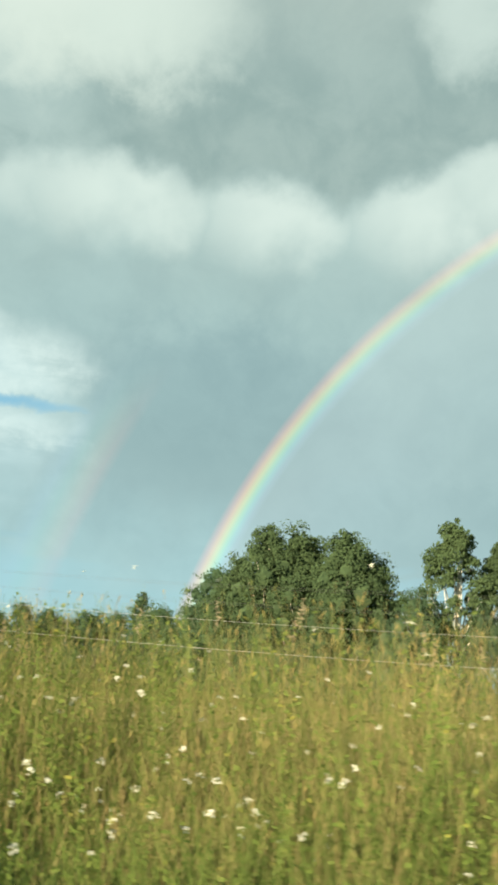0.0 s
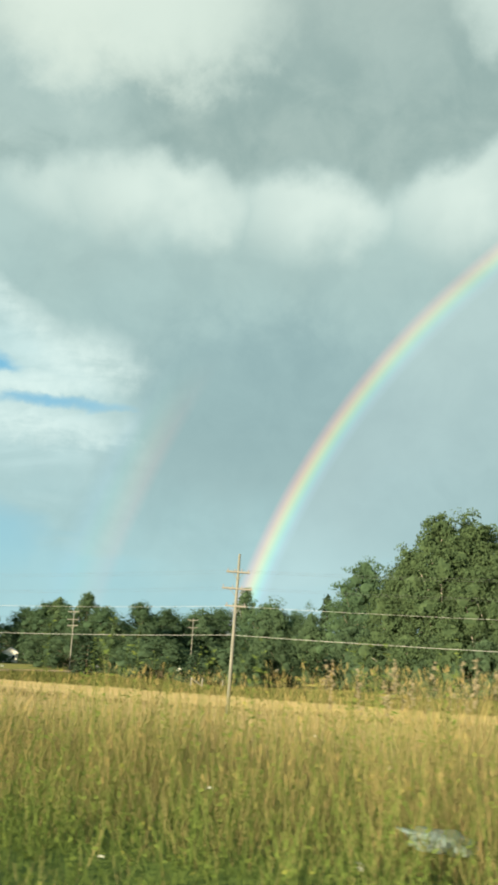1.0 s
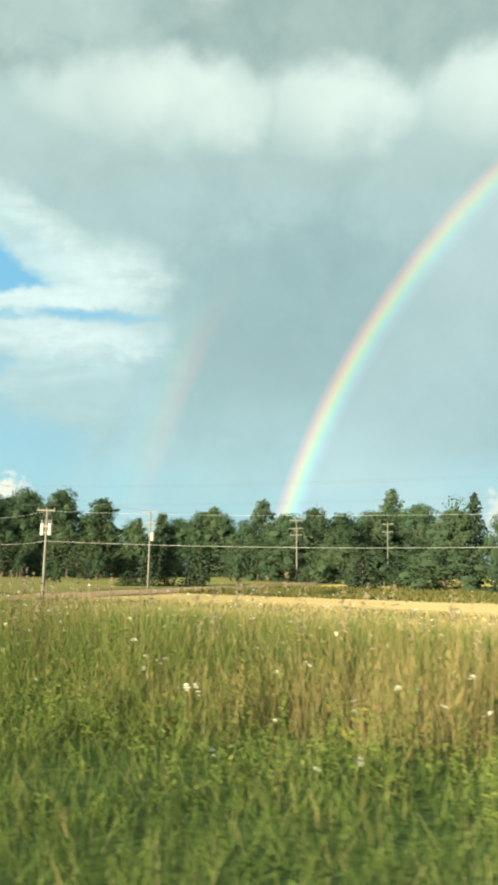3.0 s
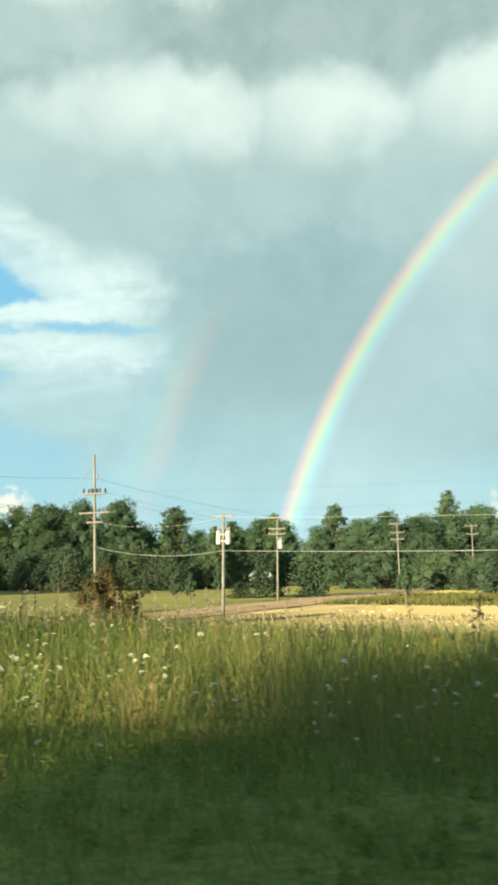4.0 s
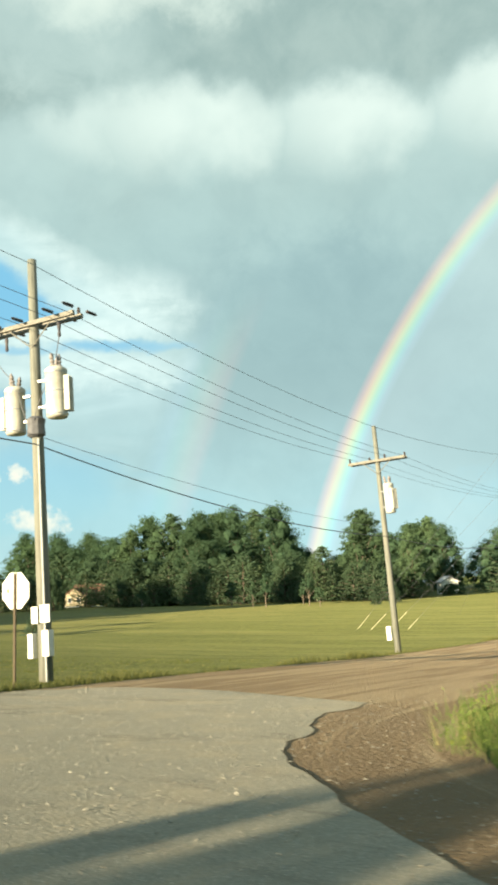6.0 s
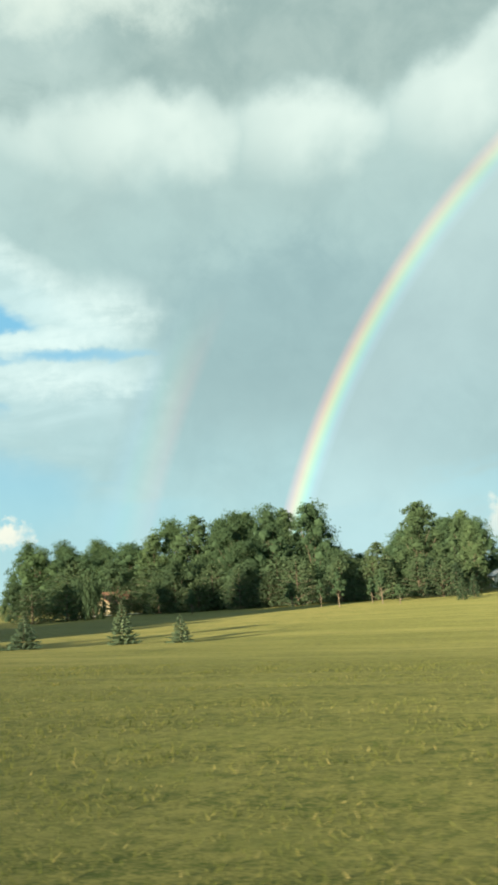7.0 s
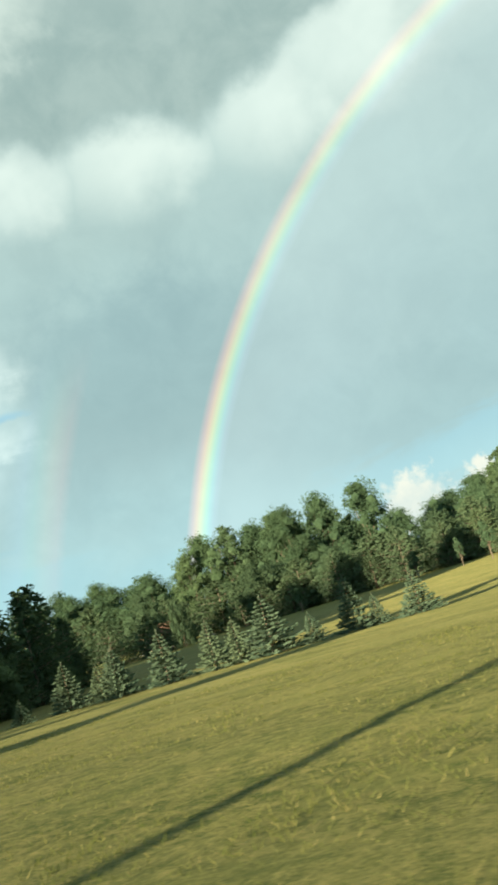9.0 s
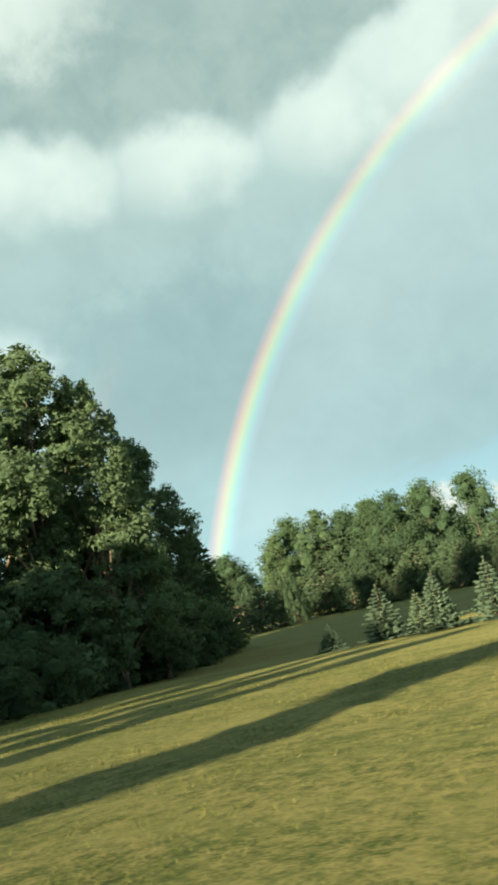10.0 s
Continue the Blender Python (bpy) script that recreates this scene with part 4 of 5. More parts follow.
plant_trees(SCRUBS, SCRUB_EAST, "dense dark bushy tree behind the hay field", "bushy trees behind the hay field")
plant_trees(CEDARS, CEDAR, "dark conical evergreen tree on the grass", "evergreens")
plant_trees(SAPS, SAPLING, "young maple tree with thin trunk on the lawn", "young trees on the lawn")
plant_trees(NEAR, NEARWOOD, "tall cottonwood with sunlit top and dark lower crown", "trees of the near wood")
plant_trees(SCRUBS[:2], NEARSCRUB, "dense dark bush at the foot of the near wood", "bushes of the near wood")
plant_trees(PINES, NEARPINE, "dark pine at the edge of the near wood", "pines of the near wood")
plant_trees(SPRUCES, SPRUCE, "young blue spruce planted in a row on the lawn", "row of blue spruces")
plant_trees([(lambda: leafy_tree("russet_shrub", 91, 4, 6.5, 0.0, 200, 34, 0.11, "russet", "bark", 16), 4, 6.5)], [(-103.6, 46.8, 3.9, 5.0)],
            "wide reddish-brown shrub at the edge of the rough field", "")
# shadow casters across the road, added out of view
plant_trees([(lambda s=s: leafy_tree("roadside_tree", s, 16, 11, 0.0, 160, 22, 0.75, "oak", "bark", 18, 0.5), 16, 11) for s in (95, 96)], SHADE,
            "low broadleaf tree on the far side of the road", "trees across the road")
plant_trees([(lambda: leafy_tree("dense_roadside_tree", 92, 16, 11, 0.0, 220, 24, 0.75, "oak", "bark", 18), 16, 11)], SOLID_SHADE,
            "dense broadleaf tree on the far side of the road", "")
plant_trees([(lambda: leafy_tree("high_crowned_roadside_tree", 94, 16, 8, 0.62, 160, 24, 0.8, "oak", "bark", 14), 16, 8)], HIGH_SHADE,
            "young broadleaf tree with a bare lower trunk across the road", "trees across the road")
plant_trees([(lambda s=s: leafy_tree("slim_roadside_tree", s, 20, 3.2, 0.0, 160, 22, 0.5, "oak", "bark", 16), 20, 3.2) for s in (93, 94)], SLIM_SHADE,
            "slim upright broadleaf tree across the road", "slim trees across the road")
plant_trees([(lambda s=s: leafy_tree("tall_roadside_tree", s, 28, 12, 0.36, 160, 24, 1.1, "oak", "bark", 14), 28, 11) for s in (97, 98)], TALL_SHADE,
            "tall broadleaf tree with a clear trunk across the road", "tall trees across the road")
plant_trees([(lambda s=s: leafy_tree("full_roadside_tree", s, 28, 13, 0.0, 260, 26, 1.2, "oak", "bark", 14), 28, 12) for s in (99, 100)], FULL_SHADE,
            "tall full-crowned broadleaf tree across the road", "full trees across the road")


# ---------------------------------------------------------------- power poles and wires
def insulator(bm, m):
    lathe(bm, m, [(0.02, 0), (0.05, 0.03), (0.03, 0.06), (0.055, 0.09), (0.03, 0.12), (0.045, 0.15), (0.02, 0.18)], 8)


def transformer(parent, m, high=1.15, rad=0.25, fins=True):
    """A can transformer with lid, bushings, cooling fins and a bracket."""
    tank = bmesh.new()
    lathe(tank, m, [(rad * 0.93, 0), (rad, 0.05), (rad, high - 0.06), (rad * 1.06, high - 0.05), (rad * 1.06, high), (rad * 0.8, high + 0.06), (0.05, high + 0.08)], 20)
    tank = part("transformer", tank, "tank", parent, "pale grey can transformer", True)
    bm = bmesh.new()
    for a, c_, tilt in ((-0.11, 0.03, -14), (0.11, 0.03, 14), (0.0, -0.09, 0)):
        lathe(bm, m @ pose(a, c_, high + 0.05, 0, tilt, 0) @ Matrix.Scale(1.15, 4), [(0.03, 0), (0.06, 0.04), (0.035, 0.08), (0.06, 0.12), (0.035, 0.16), (0.055, 0.2), (0.02, 0.30)], 8)
    part("bushing", bm, "porcelain", tank)
    for z in (0.06, high * 0.52, high - 0.10):
        bm = bmesh.new()
        lathe(bm, m @ pose(0, 0, z), [(rad * 1.0, 0), (rad * 1.05, 0.006), (rad * 1.05, 0.03), (rad * 1.0, 0.036)], 20)
        part("band", bm, "steel", tank, "steel band")
    if fins:
        for k in range(5):
            bm = bmesh.new()
            box(bm, (0.02, 0.13, high * 0.72), m @ pose(-0.14 + k * 0.07, -rad - 0.05, high * 0.48), 0.005)
            part("cooling_fin", bm, "tank", tank)
    for z in (0.25, 0.8):
        bm = bmesh.new()
        box(bm, (0.07, 0.30, 0.06), m @ pose(0, rad + 0.06, high * z))
        part("bracket", bm, "steel", tank)


def utility_pole(x, y, top, lean, arms, label, rad=0.15, base=None):
    """A timber pole; arms: rows of height, length, turn, with doubled arms where asked."""
    z0 = lz(x, y) if base is None else base
    high = top - z0
    shear = Matrix(((1, 0, lean[0] / high, 0), (0, 1, lean[1] / high, 0), (0, 0, 1, 0), (0, 0, 0, 1)))
    axis = Vector((lean[0], lean[1], high)).normalized()
    turn = Vector((0, 0, 1)).rotation_difference(axis).to_matrix().to_4x4()
    ob = thing("utility_pole", Matrix.Translation((x, y, z0)) @ turn, label, "utility pole", "utility poles")
    bm = bmesh.new()
    tube(bm, [(0, 0, -0.6), (0, 0, high * 0.35), (0, 0, high * 0.7), (0, 0, high)], [rad, rad * 0.9, rad * 0.78, rad * 0.66], 14)
    part("shaft", bm, "pole", ob, "", True)
    for z, length, ang, double, pins, *fat in arms:
        r = pose(0, 0, z - z0, 0, 0, ang)
        offs = (-0.17, 0.17) if double else (-0.17,)
        for o in offs:
            bm = bmesh.new()
            box(bm, (length, 0.09, 0.115), r @ pose(0, o, 0), 0.01)
            part("crossarm", bm, "arm", ob)
        for s in (-1, 1):
            bm = bmesh.new()
            tube(bm, [r @ Vector((s * length * 0.24, offs[0], -0.06)), r @ Vector((0, offs[0] * 0.7, -0.62))], [0.018, 0.018], 4)
            part("brace", bm, "arm", ob)
        for k in range(pins):
            u = -length / 2 + 0.10 + (length - 0.2) * k / max(1, pins - 1)
            bm = bmesh.new()
            insulator(bm, r @ pose(u, offs[k % len(offs)], 0.06) @ Matrix.Scale(fat[0] if fat else 1.0, 4))
            part("insulator", bm, "dark_porcelain" if fat else "porcelain", ob)
    return ob, z0


def wire(points, sag, rad, mat, label="sagging overhead power line"):
    """A wire hung from point to point."""
    for a, b in zip(points, points[1:]):
        bm = bmesh.new()
        a, b = Vector(a), Vector(b)
        pts = []
        for k in range(15):
            f = k / 14
            p = a.lerp(b, f)
            p.z -= sag * 4 * f * (1 - f)
            pts.append(p)
        tube(bm, pts, [rad * 0.75] * 15, 4, False)
        tagged(part("power_line", bm, mat, None, "", True), label, "power line", "overhead lines")


def build_poles():
    # corner pole with two transformers
    k, z0 = utility_pole(-116.68, 16.0, 11.6, (-0.5, 0.0), [(9.85, 2.75, 3, True, 2, 1.0)], "weathered timber utility pole with crossarm and two transformers", 0.17, 1.05)
    transformer(k, pose(-0.72, 0.0, 7.15 - z0, 0, 0, -80), 1.15, 0.25)
    transformer(k, pose(0.66, 0.0, 7.35 - z0, 0, 0, 110), 1.2, 0.26)
    for dx, dz in ((-1.25, 9.35), (0.95, 9.30), (-0.8, 9.30)):
        bm = bmesh.new()
        lathe(bm, pose(dx, -0.15, dz - z0), [(0.02, 0), (0.045, 0.05), (0.03, 0.16), (0.05, 0.3), (0.02, 0.38)], 8)
        part("fuse_cutout", bm, "dark_porcelain", k)
    for dx, dy, dz, sx, sy, sz in ((0.27, -0.2, 2.0, 0.26, 0.16, 0.60), (-0.25, -0.16, 1.95, 0.20, 0.14, 0.58), (0.22, -0.22, 2.68, 0.40, 0.03, 0.42), (-0.1, -0.22, 2.66, 0.26, 0.02, 0.40)):
        bm = bmesh.new()
        box(bm, (sx, sy, sz), pose(dx, dy, dz - z0, 0, 0, -12), 0.015)
        part("meter_box", bm, "white", k, "white metal service box")
    bm = bmesh.new()
    tube(bm, [(0.13, -0.13, 0.0), (0.13, -0.13, 6.9 - z0)], [0.03, 0.03], 6)
    part("conduit", bm, "steel", k)
    bm = bmesh.new()
    lathe(bm, pose(0.0, -0.05, 6.95 - z0), [(0.15, 0), (0.23, 0.06), (0.21, 0.3), (0.24, 0.45), (0.15, 0.52)], 10)
    part("cable_coil", bm, "wire", k)
    for dx, za in ((-1.2, 9.95), (-0.45, 9.95), (0.55, 9.95), (1.2, 9.95)):
        for s_ in (-1, 1):
            bm = bmesh.new()
            lathe(bm, pose(dx + 0.3, s_ * 0.24, za - z0 - 0.02, -90 * s_, 0, 0), [(0.02, 0), (0.05, 0.04), (0.025, 0.08), (0.05, 0.13), (0.025, 0.17), (0.05, 0.22), (0.025, 0.27), (0.045, 0.31), (0.015, 0.40)], 8)
            part("strain_insulator", bm, "dark_porcelain", k)
    for pts in (((-1.25, -0.15, 9.45), (-1.05, -0.3, 8.95), (-0.78, -0.1, 8.62)), ((0.95, -0.15, 9.35), (1.05, -0.35, 8.98), (0.72, -0.05, 8.85)),
                ((0.9, -0.3, 9.9), (1.3, -0.5, 9.35), (0.95, -0.15, 9.35)), ((-0.9, -0.3, 9.9), (-0.9, -0.6, 9.3), (-1.25, -0.15, 9.4)),
                ((-0.5, -0.1, 8.2), (-0.2, -0.3, 7.6), (-0.05, -0.2, 7.1)), ((0.5, -0.1, 8.3), (0.3, -0.35, 7.7), (0.05, -0.2, 7.2))):
        bm = bmesh.new()
        a_, b_, c_ = (Vector((p[0], p[1], p[2] - z0)) for p in pts)
        tube(bm, [(a_ * (1 - f) + b_ * f) * (1 - f) + (b_ * (1 - f) + c_ * f) * f for f in [q / 8 for q in range(9)]], [0.011] * 9, 5, False)
        part("jumper_wire", bm, "wire", k, "black jumper wire")
    # the next along the side road, one transformer
    j, z0 = utility_pole(-116.05, 37.8, 10.27, (-0.6, 0.2), [(8.6, 2.75, 2, True, 4, 1.1)], "weathered timber utility pole with one transformer", 0.15, -0.1)
    transformer(j, pose(0.48, -0.25, 6.1 - z0, 0, 0, 65), 1.3, 0.23, True)
    bm = bmesh.new()
    box(bm, (0.22, 0.16, 0.62), pose(-0.26, -0.15, 0.8 - z0 + 0.0), 0.015)
    part("meter_box", bm, "white", j, "white metal service box")
    # junction of the two lines
    e, z0 = utility_pole(-114.95, 60.6, 13.2, (-0.35, 0.0), [(9.85, 2.0, 20, True, 6, 2.2), (8.2, 2.75, 15, True, 4, 1.3), (7.4, 1.4, 15, True, 4, 1.8)], "tall timber utility pole with three crossarms", 0.15, -0.6)
    bm = bmesh.new()
    lathe(bm, pose(0.28, 0, 11.1 - z0), [(0.05, 0), (0.1, 0.05), (0.06, 0.2), (0.1, 0.3), (0.03, 0.36)], 8)
    part("insulator", bm, "porcelain", e)
    f, z0 = utility_pole(-102.2, 59.8, 7.45, (0.1, 0.0), [(7.35, 1.8, 10, False, 3)], "timber utility pole with two small transformers", 0.14, -0.6)
    transformer(f, pose(-0.42, 0, 5.2 - z0, 0, 0, -90), 0.95, 0.2, False)
    transformer(f, pose(0.42, 0, 5.2 - z0, 0, 0, 90), 0.95, 0.2, False)
    g, z0 = utility_pole(-113.2, 92.5, 9.3, (0.1, 0.0), [(9.2, 2.4, 3, False, 3), (7.9, 2.1, 3, False, 2), (7.3, 2.1, 3, False, 2)], "timber utility pole with three crossarms and a transformer", 0.14)
    transformer(g, pose(0.4, 0, 5.6 - z0, 0, 0, 90), 0.95, 0.22, False)
    utility_pole(-112.9, 137.3, 10.6, (-0.2, 0.0), [(10.3, 2.4, 3, False, 3), (8.9, 2.4, 3, False, 2), (7.8, 2.2, 3, False, 2)], "timber utility pole with three crossarms", 0.14)
    utility_pole(-111.4, 181.4, 12.0, (0.0, 0.0), [(11.6, 2.6, 3, False, 3), (9.9, 2.4, 3, False, 2)], "timber utility pole far along the side road", 0.14)
    utility_pole(-111.2, 223.4, 14.4, (0.0, 0.0), [(14.1, 2.6, 3, False, 3), (11.6, 2.4, 3, False, 2), (9.6, 2.4, 3, False, 2)], "timber utility pole far along the side road", 0.14)
    utility_pole(-42.95, 58.2, 10.78, (0.25, 0.0), [(9.45, 1.7, 25, True, 4), (8.25, 2.2, 25, True, 4), (7.0, 1.5, 20, False, 2)], "thin timber utility pole standing in the hay field", 0.14, 0.0)
    utility_pole(28.0, 57.0, 11.0, (0.0, 0.0), [(9.6, 2.0, 25, True, 4), (8.4, 2.2, 25, False, 4)], "thin timber utility pole in the hay field", 0.14)
    # unseen pole without wires, added to cast the thin shadow over the lawn
    utility_pole(-162.2, -13.0, 11.5, (0.0, 0.0), [], "unseen bare timber pole added across the road for its shadow line", 0.16)
    utility_pole(-113.6, -26.0, 11.6, (0.0, 0.0), [(10.0, 2.75, 3, True, 4)], "timber utility pole on the far side of the road", 0.16)
    # wires along the side road
    for dx, za in ((-1.2, 9.95), (-0.45, 9.95), (0.55, 9.95), (1.2, 9.95)):
        wire([(-113.6 + dx, -26, 10.1), (-117.1 + dx, 15.8, za), (-116.5 + dx, 37.9, 8.72)], 0.35, 0.011, "wire")
        wire([(-116.5 + dx, 38.0, 8.72), (-115.2 + dx * 0.8, 60.6, 8.3)], 0.3, 0.009, "wire")
    wire([(-113.6, -26, 11.5), (-117.2, 16.0, 11.5), (-116.6, 38, 10.2), (-115.2, 60.6, 11.2), (-113.2, 92.5, 9.3), (-112.9, 137.3, 10.6), (-111.4, 181.4, 11.9), (-111.2, 223, 14.3)], 0.3, 0.013, "wire")
    wire([(-113.4, -26, 7.6), (-116.85, 15.8, 6.75), (-116.3, 37.7, 5.1), (-115.1, 60.5, 5.2)], 0.45, 0.022, "wire", "thick black sagging telephone cable")
    wire([(-113.4, -26, 7.9), (-116.85, 15.8, 6.98), (-116.3, 37.7, 5.5)], 0.3, 0.009, "wire", "thin black sagging telephone cable")
    for dx in (-1.0, 1.0):
        wire([(-115.0 + dx, 60.6, 9.9), (-113.1 + dx, 92.5, 7.95), (-112.9 + dx, 137.3, 8.95), (-111.4 + dx, 181.4, 10.0), (-111.2 + dx, 223, 11.7)], 0.4, 0.009, "wire")
    # wires across the field
    for dy, z1, z2, z3 in ((-0.8, 9.5, 9.95, 9.8), (0.8, 9.5, 9.95, 9.8), (-0.9, 8.3, 8.25, 8.5), (0.9, 8.3, 8.25, 8.5)):
        wire([(-114.9, 60.6 + dy, z2), (-43.0, 58.2 + dy, z1), (28.0, 57.0 + dy, z3)], 0.7, 0.005, "wire")
    wire([(-114.9, 60.6, 5.25), (-102.2, 59.8, 4.7), (-43.0, 58.2, 4.95), (28.0, 57.0, 5.3)], 0.55, 0.017, "pale_wire", "pale sagging telephone cable")
    wire([(-114.9, 60.6, 7.4), (-102.2, 59.8, 7.3), (-43.0, 58.2, 7.0), (28.0, 57.0, 7.2)], 0.6, 0.010, "pale_wire")
    wire([(-114.9, 60.9, 10.2), (-124.0, 74.0, -0.2)], 0.0, 0.008, "wire", "taut guy wire of a utility pole")


build_poles()


# ---------------------------------------------------------------- signs at the corner
def octagon(bm, m, r, thick):
    lathe(bm, m @ Matrix.Rotation(math.pi / 8, 4, 'Z'), [(r, 0), (r, thick)], 8)


def build_signs():
    x, y = -115.2, 13.45
    z = lz(x, y)
    s = thing("stop_sign", pose(x, y, z, 0, 0, 0), "stop sign seen from behind on a thin dark post", "road sign")
    bm = bmesh.new()
    box(bm, (0.06, 0.035, 2.55), pose(0, 0, 1.1), 0.006)
    part("post", bm, "sign_post", s)
    bm = bmesh.new()
    octagon(bm, pose(0, 0.03, 2.02, 90, 0, 0), 0.40, 0.012)
    part("plate", bm, "sign_back", s, "bare pale metal back of an octagonal plate")
    bm = bmesh.new()
    box(bm, (0.07, 0.004, 0.08), pose(-0.2, 0.008, 2.02), 0.001)
    part("sticker", bm, "yellow", s, "small yellow sticker")
    # street name sign
    x, y = -103.35, 9.0
    z = lz(x, y)
    s = thing("street_name_sign", pose(x, y, z), "green and dark street name signs crossed on a brown post", "road sign")
    bm = bmesh.new()
    box(bm, (0.07, 0.045, 2.6), pose(0, 0, 1.15), 0.008)
    part("post", bm, "sign_post", s)
    bm = bmesh.new()
    tube(bm, [(0, 0, 2.35), (0, 0, 3.0)], [0.022, 0.022], 8)
    part("pipe", bm, "steel", s, "bright steel pipe")
    for zc, ang, w_, h_, mt, bars in ((2.71, 12, 0.68, 0.20, "green_sign", 8), (2.95, -38, 0.48, 0.18, "dark_sign", 5)):
        bm = bmesh.new()
        box(bm, (w_, 0.012, h_), pose(0, 0, zc, 0, 0, ang), 0.004)
        plate = part("plate", bm, mt, s)
        for k in range(bars):
            bm = bmesh.new()
            box(bm, (w_ * 0.46 / bars, 0.004, h_ * (0.62 if k == 0 else 0.45)), pose(0, 0, zc, 0, 0, ang) @ pose(-w_ * 0.40 + (k + 0.5) * w_ * 0.80 / bars, -0.0085, -0.01))
            part("bar", bm, "letter", plate)
    # sandwich board
    x, y = -103.25, 8.35
    s = thing("sandwich_board", pose(x, y, lz(x, y) + 0.22, 0, 0, -16) @ Matrix.Diagonal((0.78, 0.78, 0.86, 1)), "white and navy printed sandwich board in the grass", "sign board")
    for side in (-1, 1):
        m = pose(0, side * 0.14, 0.30, side * 13, 0, 0)
        bm = bmesh.new()
        box(bm, (0.54, 0.018, 0.64), m, 0.006)
        board = part("board", bm, "shaded_white", s)
        if side < 0:
            for mt, w_, h_, dx, dz in (("navy", 0.50, 0.13, 0, 0.235), ("letter", 0.36, 0.05, 0, 0.235), ("navy", 0.40, 0.10, -0.04, -0.12), ("yellow", 0.09, 0.07, 0.0, 0.03), ("navy", 0.07, 0.05, -0.12, 0.04), ("navy", 0.07, 0.05, 0.13, 0.04), ("shaded_white", 0.05, 0.05, -0.10, -0.12)):
                bm = bmesh.new()
                box(bm, (w_, 0.004, h_), m @ pose(dx, -0.0115 - (0.003 if mt in ("letter",) else 0) - (0.003 if (mt == "shaded_white") else 0), dz))
                part("print", bm, mt, board)
            bm = bmesh.new()
            lathe(bm, m @ pose(0.16, -0.0095, -0.12, 90, 0, 0) @ Matrix.Rotation(-math.pi / 2 + 1.5708, 4, 'Z'), [(0.10, 0), (0.10, 0.004)], 3)
            part("arrow_head", bm, "navy", board)


build_signs()


# ---------------------------------------------------------------- houses, fence, small things
def gable_house(name, m, w_, d_, wall, rise, wall_mat, roof_mat, label, windows):
    """A house with gable towards local -y."""
    h = thing(name, m, label, "house")
    bm = bmesh.new()
    box(bm, (w_, d_, wall), pose(0, 0, wall / 2), 0.02)
    part("wall", bm, wall_mat, h)
    for y in (-d_ / 2 + 0.02, d_ / 2 - 0.02):
        bm = bmesh.new()
        a = [bm.verts.new(v) for v in ((-w_ / 2, y - 0.05, wall), (w_ / 2, y - 0.05, wall), (0, y - 0.05, wall + rise))]
        b = [bm.verts.new(v) for v in ((-w_ / 2, y + 0.05, wall), (w_ / 2, y + 0.05, wall), (0, y + 0.05, wall + rise))]
        bm.faces.new(a), bm.faces.new(b[::-1])
        for k in range(3):
            bm.faces.new((a[k], b[k], b[(k + 1) % 3], a[(k + 1) % 3]))
        part("gable", bm, wall_mat, h)
    slope = math.atan2(rise, w_ / 2)
    for s in (-1, 1):
        bm = bmesh.new()
        L = math.hypot(rise, w_ / 2) + 0.4
        box(bm, (L, d_ + 0.7, 0.14), pose(s * (w_ / 4 + 0.10), 0, wall + rise / 2 + 0.02) @ Matrix.Rotation(s * slope, 4, 'Y'), 0.02)
        part("roof", bm, roof_mat, h)
    for wx, wz, ww, wh in windows:
        bm = bmesh.new()
        box(bm, (ww + 0.16, 0.08, wh + 0.16), pose(wx, -d_ / 2 - 0.06, wz), 0.01)
        fr = part("window", bm, "white", h)
        bm = bmesh.new()
        box(bm, (ww, 0.03, wh), pose(wx, -d_ / 2 - 0.105, wz))
        part("pane", bm, "glass", fr)
    return h


gable_house("house", pose(-243.5, 166.0, lz(-243, 166) - 0.2, 0, 0, 20), 4.8, 8.0, 2.6, 1.6, "cream", "roof_red", "cream house with a red-brown roof among the trees", [(-1.1, 1.4, 0.8, 1.1), (1.1, 1.4, 0.8, 1.1)])
gable_house("house", pose(-245.0, 171.5, lz(-245, 171) - 0.2, 0, 0, 110), 5.5, 7.5, 2.6, 2.3, "cream", "roof_red", "long wing of a house with a red-brown roof", [(0, 1.8, 1.2, 1.2)])
gable_house("garden_shed", pose(-154.8, 172.0, lz(-155, 172) + 0.1, 0, 0, 35), 3.4, 3.0, 2.3, 1.0, "shed", "roof_grey", "small white gabled shed among trees", [(-0.9, 1.3, 0.6, 0.7), (0.8, 1.3, 0.6, 0.7)])
gable_house("garden_shed", pose(-169.6, 200.0, lz(-169, 200), 0, 0, 70), 3.6, 4.0, 2.0, 1.0, "cream", "roof_grey", "small outbuilding with a pale roof behind trees", [(0, 1.4, 0.8, 0.8)])
bm = bmesh.new()
box(bm, (26, 3.2, 0.06), pose(-228, 152.0, lz(-228, 152) + 0.03, 0, 0, 12), 0.01)
tagged(part("driveway", bm, "white"), "pale concrete driveway before the house", "driveway", kind="structure")


def build_fence():
    x, y = -67.9, 103.2
    f = thing("wooden_fence", pose(x, y, lz(x, y), 0, 0, 25), "short weathered timber fence end with a slanting rail", "fence")
    for dx, h in ((-1.6, 1.35), (-0.2, 1.25), (2.4, 1.2)):
        bm = bmesh.new()
        box(bm, (0.16, 0.16, h), pose(dx, 0, h / 2 - 0.05), 0.015)
        part("post", bm, "arm", f)
    bm = bmesh.new()
    box(bm, (0.11, 0.07, 2.3), pose(-0.75, -0.13, 0.62, 0, -56, 0), 0.01)
    part("rail", bm, "arm", f)


build_fence()

